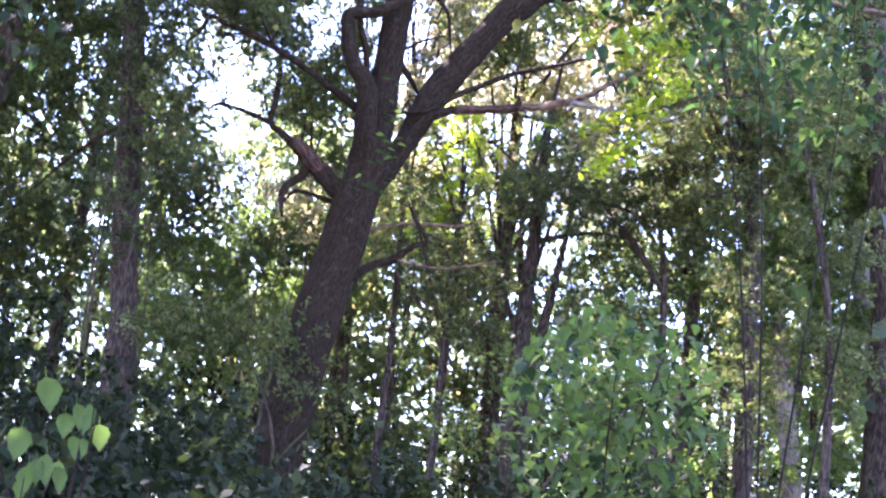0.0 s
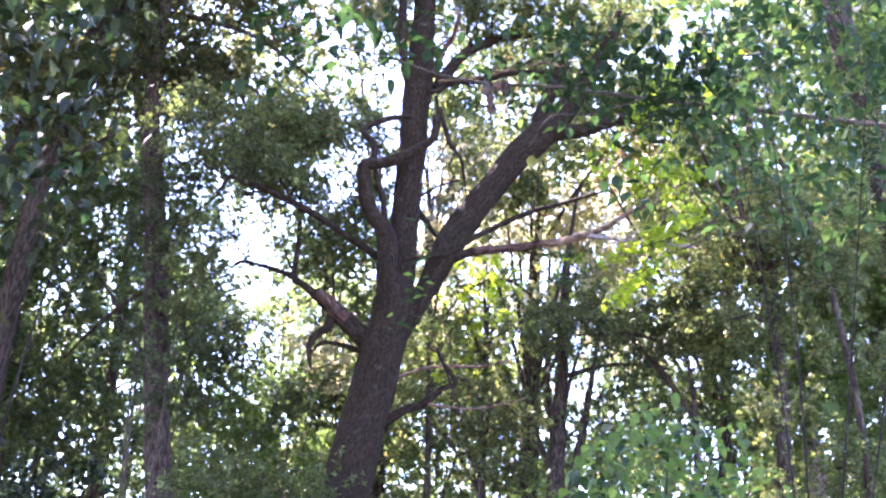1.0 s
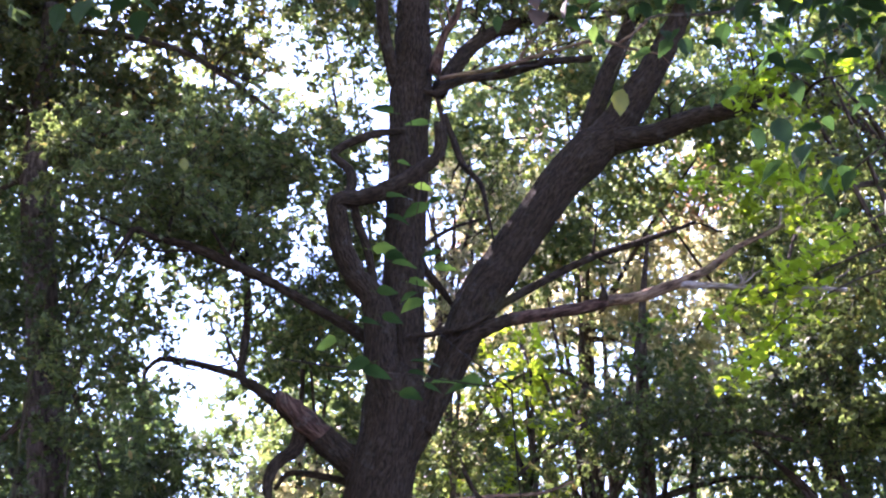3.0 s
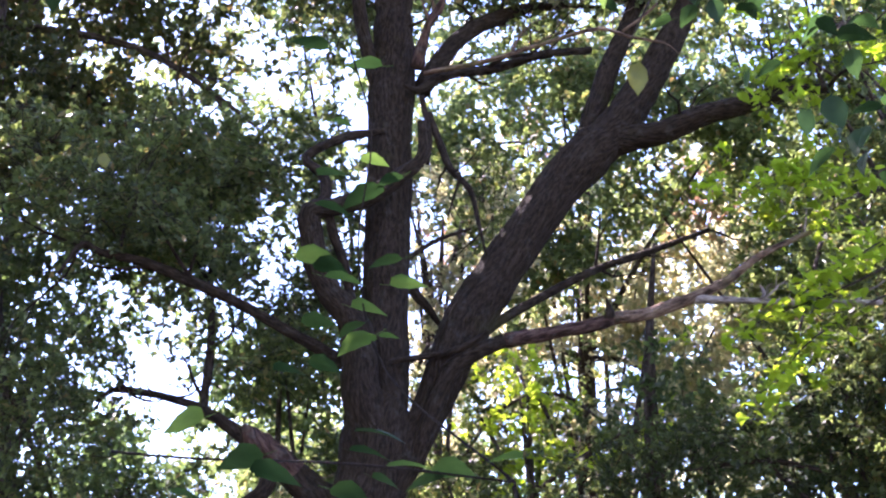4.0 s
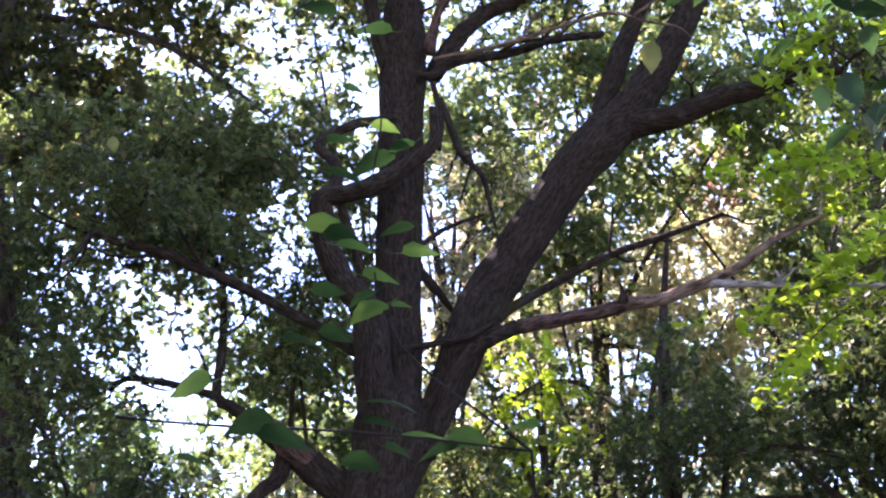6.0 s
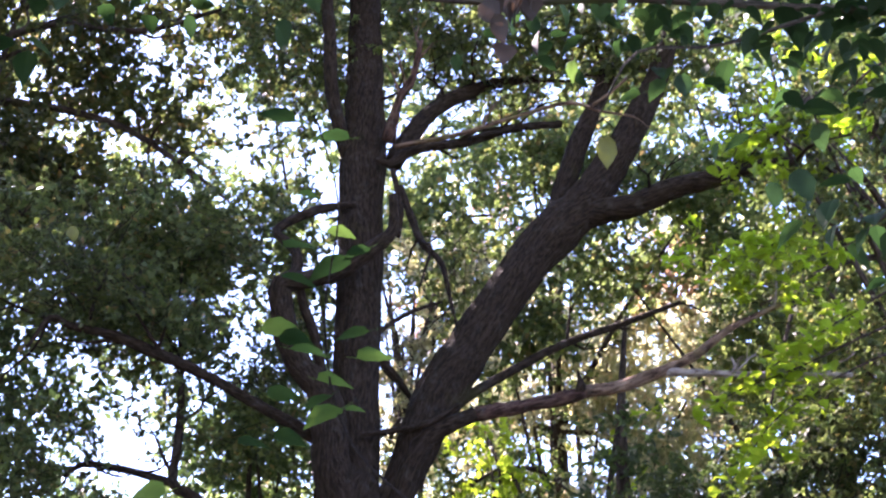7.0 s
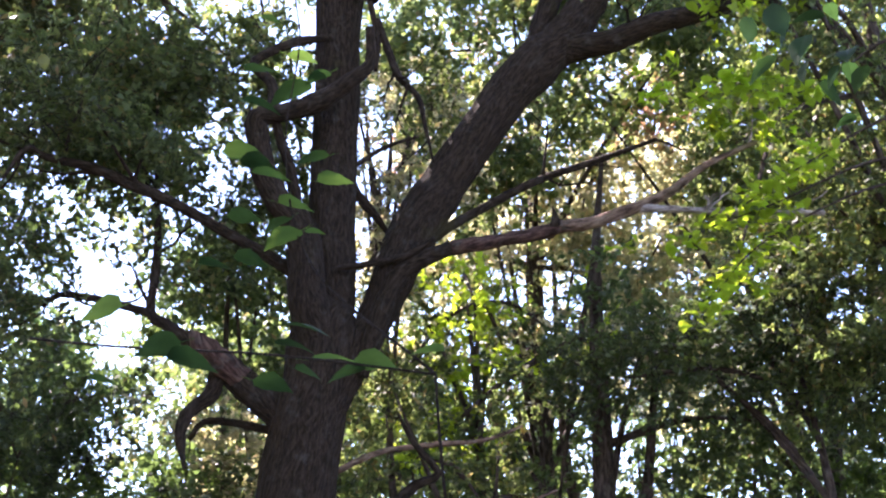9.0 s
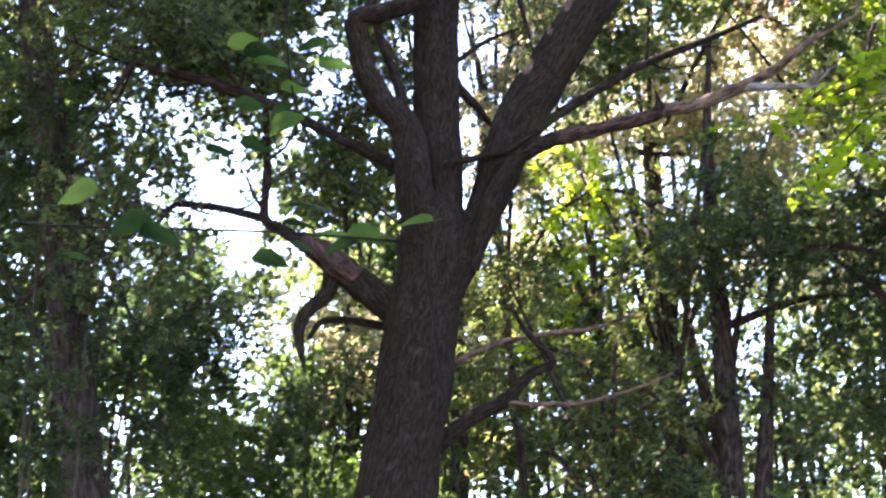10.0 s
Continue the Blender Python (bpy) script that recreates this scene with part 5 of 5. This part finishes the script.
# ---- broad leaves close by
def broad_leaf(name, length=1.0, wide=0.6):
    """An ovate leaf with a folded midrib, drooping tip, toothed edge and a short stalk."""
    bm = bmesh.new()
    n = 7
    rows = []
    for i in range(n + 1):
        t = i / n
        w = wide * 0.5 * math.sin(math.pi * min(1, t ** 0.72)) * (1 + (0.06 if i % 2 else -0.05))
        y, z = t * length, 0.05 * math.sin(t * 2.6) - 0.18 * t * t
        if i in (0, n):
            rows.append([bm.verts.new((0, y, z))])
        else:
            rows.append([bm.verts.new((-w, y - 0.02, z + 0.16 * w)), bm.verts.new((0, y, z)), bm.verts.new((w, y - 0.02, z + 0.16 * w))])
    for a, b in zip(rows, rows[1:]):
        if len(a) == 1:
            bm.faces.new((a[0], b[1], b[0])), bm.faces.new((a[0], b[2], b[1]))
        elif len(b) == 1:
            bm.faces.new((a[0], a[1], b[0])), bm.faces.new((a[1], a[2], b[0]))
        else:
            bm.faces.new((a[0], a[1], b[1], b[0])), bm.faces.new((a[1], a[2], b[2], b[1]))
    s = [bm.verts.new(p) for p in ((-0.012, 0, 0), (0.012, 0, 0), (0.008, -0.28, 0.05), (-0.008, -0.28, 0.05))]
    bm.faces.new(s)
    for f in bm.faces:
        f.smooth = True
    me = bpy.data.meshes.new(name)
    bm.to_mesh(me)
    bm.free()
    return me


LEAF_MESHES = {}


def place_leaf(parent, x, y, z, size, mat, r, droop=None, turn=None, bank=0.0):
    key = (mat.name, r.randrange(3))
    if key not in LEAF_MESHES:
        me = broad_leaf("leaf", 1.0, (0.55, 0.64, 0.74)[key[1]])
        me.materials.append(mat)
        LEAF_MESHES[key] = me
    ob = new("leaf", LEAF_MESHES[key])
    m = pose(x, y, z, (droop if droop is not None else r.uniform(-18, 10)), r.uniform(-16, 16) + bank, (turn if turn is not None else r.uniform(0, 360))) @ Matrix.Diagonal((size, size, size, 1)) @ Matrix.Translation((0, -0.5, 0))
    ob.parent = parent
    ob.matrix_world = m
    ob.matrix_parent_inverse = parent.matrix_world.inverted()
    ob.matrix_basis = m
    return ob


def leaf_mass(parent, spots, mat, r, hang=75, least=5):
    """Broad leaves too many to count, in one mesh: (x, y, z, size) rows."""
    shapes = []
    for wide in (0.5, 0.58, 0.66):
        me = broad_leaf("leaf", 1.0, wide)
        shapes.append(([v.co.copy() for v in me.vertices], [tuple(q.vertices) for q in me.polygons]))
        bpy.data.meshes.remove(me)
    verts, faces = [], []
    for x, y, z, size in spots:
        vs, fs = shapes[r.randrange(3)]
        m = pose(x, y, z, r.uniform(-hang, least), r.uniform(-16, 16), r.uniform(0, 360)) @ Matrix.Diagonal((size, size, size, 1)) @ Matrix.Translation((0, -0.5, 0))
        o = len(verts)
        verts += [m @ v for v in vs]
        faces += [tuple(i + o for i in f) for f in fs]
    me = bpy.data.meshes.new("leaves")
    me.from_pydata(verts, [], faces)
    ob = mesh_object("leaves", me, mat, parent)
    return tagged(ob, kind="stuff")


sapling = thing("overhanging_sapling", base(5.3, -8.4), "young tree with long thin branches of broad green leaves", "tree")
limb("trunk", [(5.3, -8.4, ground_z(5.3, -8.4) - 0.1, 0.06), (5.3, -8.4, 2.6, 0.05), (5.1, -8.45, 4.4, 0.04), (4.6, -8.5, 5.4, 0.03)], sapling, BARK_TWIG, sides=10)
limb("branch", [(5.1, -8.45, 4.4, 0.022), (4.2, -8.48, 4.7, 0.021), (2.9, -8.5, 4.78, 0.02), (1.94, -8.5, 4.8, 0.016), (1.04, -8.5, 4.84, 0.014), (0.55, -8.5, 4.82, 0.012), (0.15, -8.5, 4.86, 0.01), (-0.4, -8.52, 4.98, 0.007), (-1.2, -8.55, 5.0, 0.004)], sapling, BARK_TWIG, sides=10)
limb("branch", [(1.7, -8.5, 4.8, 0.009), (1.3, -8.55, 4.62, 0.007), (1.0, -8.6, 4.55, 0.005), (0.86, -8.6, 4.3, 0.003)], sapling, BARK_TWIG, sides=6)
rl = random.Random(94)
near_shoot = thing("hazel_shoot", base(0.3, -10.2), "slender hazel shoot with drooping soft green leaves", "sapling")
limb("stem", [(0.3, -10.2, ground_z(0.3, -10.2) - 0.05, 0.006), (0.42, -10.3, 1.4, 0.004), (0.36, -10.5, 2.3, 0.0025)], near_shoot, BARK, sides=6)
limb("branch", [(0.36, -10.5, 2.3, 0.002), (0.1, -10.6, 2.3, 0.002), (-0.1, -10.9, 2.22, 0.0015), (-0.2, -11.0, 2.2, 0.001)], near_shoot, BARK, sides=6)
limb("branch", [(0.36, -10.5, 2.3, 0.0025), (0.14, -10.33, 2.55, 0.002), (0.08, -10.3, 2.8, 0.0015), (0.1, -10.3, 3.05, 0.001), (0.05, -10.3, 3.25, 0.001)], near_shoot, BARK, sides=6)
# shade and sunlight on these leaves come from the two leaf tones
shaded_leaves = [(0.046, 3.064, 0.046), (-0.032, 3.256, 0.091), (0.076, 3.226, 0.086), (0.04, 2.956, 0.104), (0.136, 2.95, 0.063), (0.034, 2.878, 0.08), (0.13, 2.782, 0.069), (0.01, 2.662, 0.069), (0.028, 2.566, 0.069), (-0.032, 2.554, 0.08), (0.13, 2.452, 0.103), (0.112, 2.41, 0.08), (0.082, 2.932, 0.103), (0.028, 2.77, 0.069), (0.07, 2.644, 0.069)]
lit_leaves = [(0.106, 3.004, 0.063), (0.004, 2.794, 0.091), (0.058, 2.74, 0.08), (0.178, 2.74, 0.08), (0.106, 2.686, 0.08), (0.142, 2.626, 0.04), (0.082, 2.608, 0.086), (0.184, 2.38, 0.091)]
for mat, spots in ((LEAF_FRONT, shaded_leaves), (LEAF_LIT, lit_leaves)):
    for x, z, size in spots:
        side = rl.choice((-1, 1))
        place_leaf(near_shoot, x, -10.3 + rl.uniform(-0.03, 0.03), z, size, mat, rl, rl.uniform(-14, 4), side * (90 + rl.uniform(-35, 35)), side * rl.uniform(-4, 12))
# a last number of 1 takes the lit leaf tone, 0 the shaded one
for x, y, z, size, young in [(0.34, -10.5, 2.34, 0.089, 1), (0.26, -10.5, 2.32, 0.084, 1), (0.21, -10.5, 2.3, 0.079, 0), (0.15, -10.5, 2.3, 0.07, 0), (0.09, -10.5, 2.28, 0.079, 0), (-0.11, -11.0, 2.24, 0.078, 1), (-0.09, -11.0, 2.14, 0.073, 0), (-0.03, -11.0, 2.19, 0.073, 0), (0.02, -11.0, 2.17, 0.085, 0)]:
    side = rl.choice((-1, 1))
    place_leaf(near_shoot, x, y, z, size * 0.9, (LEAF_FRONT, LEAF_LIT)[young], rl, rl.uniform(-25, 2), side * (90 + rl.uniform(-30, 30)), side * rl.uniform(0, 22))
yl = random.Random(9)
place_leaf(sapling, 0.88, -8.6, 4.16, 0.12, LEAF_YELLOW, yl, -75, 20)
place_leaf(sapling, -0.84, -8.5, 3.9, 0.06, LEAF_YELLOW, yl, -80, 10)
place_leaf(sapling, 0.78, -8.6, 4.47, 0.08, LEAF_LIT, yl, -60, 40)
place_leaf(sapling, 1.15, -8.6, 4.42, 0.09, LEAF_FRONT, yl, -70, 10)
place_leaf(sapling, 1.54, -8.5, 4.1, 0.13, LEAF_FRONT, yl, -80, 0)
place_leaf(sapling, 1.44, -8.5, 4.06, 0.11, LEAF_FRONT, yl, -80, 30)
r = random.Random(77)
for i in range(230):
    x = r.triangular(0.3, 2.5, 2.3) if i % 5 else r.uniform(-1.4, 0.4)
    z = 5.02 + r.triangular(-0.4, 0.42, 0)
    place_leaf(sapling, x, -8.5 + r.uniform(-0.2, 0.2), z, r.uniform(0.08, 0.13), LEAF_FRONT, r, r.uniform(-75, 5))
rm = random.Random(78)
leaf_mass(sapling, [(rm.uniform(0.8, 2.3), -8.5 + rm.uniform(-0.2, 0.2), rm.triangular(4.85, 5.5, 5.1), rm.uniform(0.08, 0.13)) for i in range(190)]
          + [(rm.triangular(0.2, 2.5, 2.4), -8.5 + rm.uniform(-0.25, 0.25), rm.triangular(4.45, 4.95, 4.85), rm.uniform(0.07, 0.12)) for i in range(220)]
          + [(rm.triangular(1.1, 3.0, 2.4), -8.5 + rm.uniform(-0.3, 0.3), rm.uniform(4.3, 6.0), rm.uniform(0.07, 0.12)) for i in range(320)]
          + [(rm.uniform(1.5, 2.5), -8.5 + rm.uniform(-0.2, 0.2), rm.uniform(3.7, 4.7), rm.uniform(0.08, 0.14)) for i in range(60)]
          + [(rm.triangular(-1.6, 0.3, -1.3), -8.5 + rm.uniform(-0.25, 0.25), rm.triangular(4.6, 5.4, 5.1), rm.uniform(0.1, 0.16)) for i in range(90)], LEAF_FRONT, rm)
for i in range(12):
    place_leaf(sapling, 0.6 + r.uniform(-0.12, 0.1), -8.56 + r.uniform(-0.05, 0.03), 4.68 + r.uniform(-0.1, 0.12), 0.12, LEAF_BROWN, r, r.uniform(-95, -60))

# it stands between the path and the oak, enlarged about the camera's end point to fit its view
end_eye = Vector((0.25, -13.0, 1.6))
sapling.matrix_world = Matrix.Translation(end_eye) @ Matrix.Scale(1.44, 4) @ Matrix.Translation(-end_eye) @ sapling.matrix_world

# ---- broad-leaved bushes beside the lower path
def bush(label, x, y, z, wide, high, count, mats, seed, size, hang=75, least=5, face=180, more=0):
    g = ground_z(x, y)
    ob = thing("bush", (x, y, g), label, "bush", "bushes by the path")
    r5 = random.Random(seed)
    for k in range(4):
        tip = (x + r5.uniform(-wide, wide), y + r5.uniform(-0.3, 0.3), z + r5.uniform(-0.2, 1) * high)
        limb("stem", [(x + r5.uniform(-0.08, 0.08), y, g - 0.05, 0.006), ((x + tip[0]) / 2, y, (g + tip[2]) / 2 + 0.1, 0.004), (*tip, 0.002)], ob, BARK, sides=6, step=0.1)
    for k in range(count):
        a, d = r5.uniform(0, 2 * math.pi), math.sqrt(r5.random())
        place_leaf(ob, x + wide * d * math.cos(a), y + r5.uniform(-0.35, 0.35), z + high * d * math.sin(a), size * r5.uniform(0.7, 1.25), r5.choice(mats), r5, r5.uniform(-hang, least), r5.uniform(-face, face))
    if more:
        rows = []
        for k in range(more):
            a, d = r5.uniform(0, 2 * math.pi), math.sqrt(r5.random())
            rows.append((x + wide * d * math.cos(a), y + r5.uniform(-0.4, 0.4), z + high * d * math.sin(a), size * r5.uniform(0.7, 1.25)))
        leaf_mass(ob, rows, mats[0], r5, hang)


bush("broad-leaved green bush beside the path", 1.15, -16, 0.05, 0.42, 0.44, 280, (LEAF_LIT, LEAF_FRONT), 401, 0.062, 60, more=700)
bush("low bush with leaves in the lit tone", -0.66, -17, -0.34, 0.1, 0.09, 7, (LEAF_LIT,), 402, 0.09, 95, -60, 45)
bush("low bush with leaves in the lit tone", -0.80, -17, -0.53, 0.1, 0.09, 9, (LEAF_LIT,), 405, 0.09, 95, -60, 45)
# the deep shade on this bush is its darkened leaf tone
bush("tall broad-leaved bush in deep shade", -1.55, -16.5, 1.6, 0.5, 0.75, 280, (LEAF_SHADED, LEAF_FRONT), 403, 0.07, more=620)
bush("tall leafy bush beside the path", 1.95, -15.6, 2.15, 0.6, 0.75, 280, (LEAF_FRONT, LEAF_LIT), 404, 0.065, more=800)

# ---- drooping maple sprays, sunlight put into their bright leaf colour
spray_tree = thing("maple_sapling", base(6.4, -1.4), "slender maple with drooping sprays of bright green leaves", "tree")
limb("trunk", [(6.4, -1.4, ground_z(6.4, -1.4) - 0.1, 0.07), (6.3, -1.35, 3.5, 0.055), (5.7, -1.2, 6.5, 0.04), (4.9, -0.95, 8.6, 0.02)], spray_tree, BARK_REAR, sides=10)
crown(spray_tree, "crown", [(5.2, -1.3, 4.2, 0.6, 0.35, 0.6, 1), (5.4, -1.3, 2.8, 0.6, 0.35, 0.6, 1), (4.9, -1.1, 5.5, 0.5, 0.3, 0.5, 0.8), (5.5, -1.2, 6.2, 0.6, 0.35, 0.6, 1), (5.1, -1.2, 7.4, 0.5, 0.3, 0.5, 0.8), (6.2, -1.3, 5.0, 0.6, 0.35, 0.6, 1), (6.3, -1.3, 3.4, 0.6, 0.35, 0.6, 1), (6.4, -1.2, 7.0, 0.6, 0.35, 0.6, 1)], LEAF_OAK, 37, twigs=150, gaps=0.0, openings=False, bare=True, shape=LOBED_SHAPE)
for k, line in enumerate(([(3.76, -0.9, 6.46, 0.014), (3.31, -0.9, 6.16, 0.014), (3.05, -0.9, 5.86, 0.012), (2.76, -0.9, 5.45, 0.009)], [(3.66, -0.8, 6.68, 0.014), (3.36, -0.8, 6.55, 0.012), (2.97, -0.8, 6.39, 0.012), (2.62, -0.8, 6.17, 0.009)], [(4.1, -0.7, 7.82, 0.015), (3.65, -0.7, 7.71, 0.015), (3.26, -0.7, 7.82, 0.012), (2.84, -0.7, 7.57, 0.01)], [(4.01, -0.9, 7.08, 0.014), (3.61, -0.9, 6.82, 0.012), (3.25, -0.9, 6.56, 0.009)], [(4.08, -0.6, 9.28, 0.016), (3.66, -0.6, 9.15, 0.013), (3.27, -0.6, 8.91, 0.013), (3.11, -0.6, 8.5, 0.01)])):
    a = line[0]
    limb("bough", [(4.95, -1.05, a[2] + 0.35, 0.016), ((a[0] + 4.95) / 2, -1.0, a[2] + 0.25, 0.013)] + [(x, y, z, 0.008 - 0.001 * i) for i, (x, y, z, q) in enumerate(line)], spray_tree, BARK_REAR, sides=6, step=0.08)
    r7 = random.Random(700 + k)
    pts = spline(line, 0.05)
    for i in range(75):
        p = pts[int(r7.random() ** 0.8 * (len(pts) - 1))]
        place_leaf(spray_tree, p[0] + r7.uniform(-0.14, 0.14), p[1] + r7.uniform(-0.15, 0.15), p[2] + r7.uniform(-0.13, 0.08), r7.uniform(0.09, 0.16), LEAF_LIME, r7, r7.uniform(-40, 10))
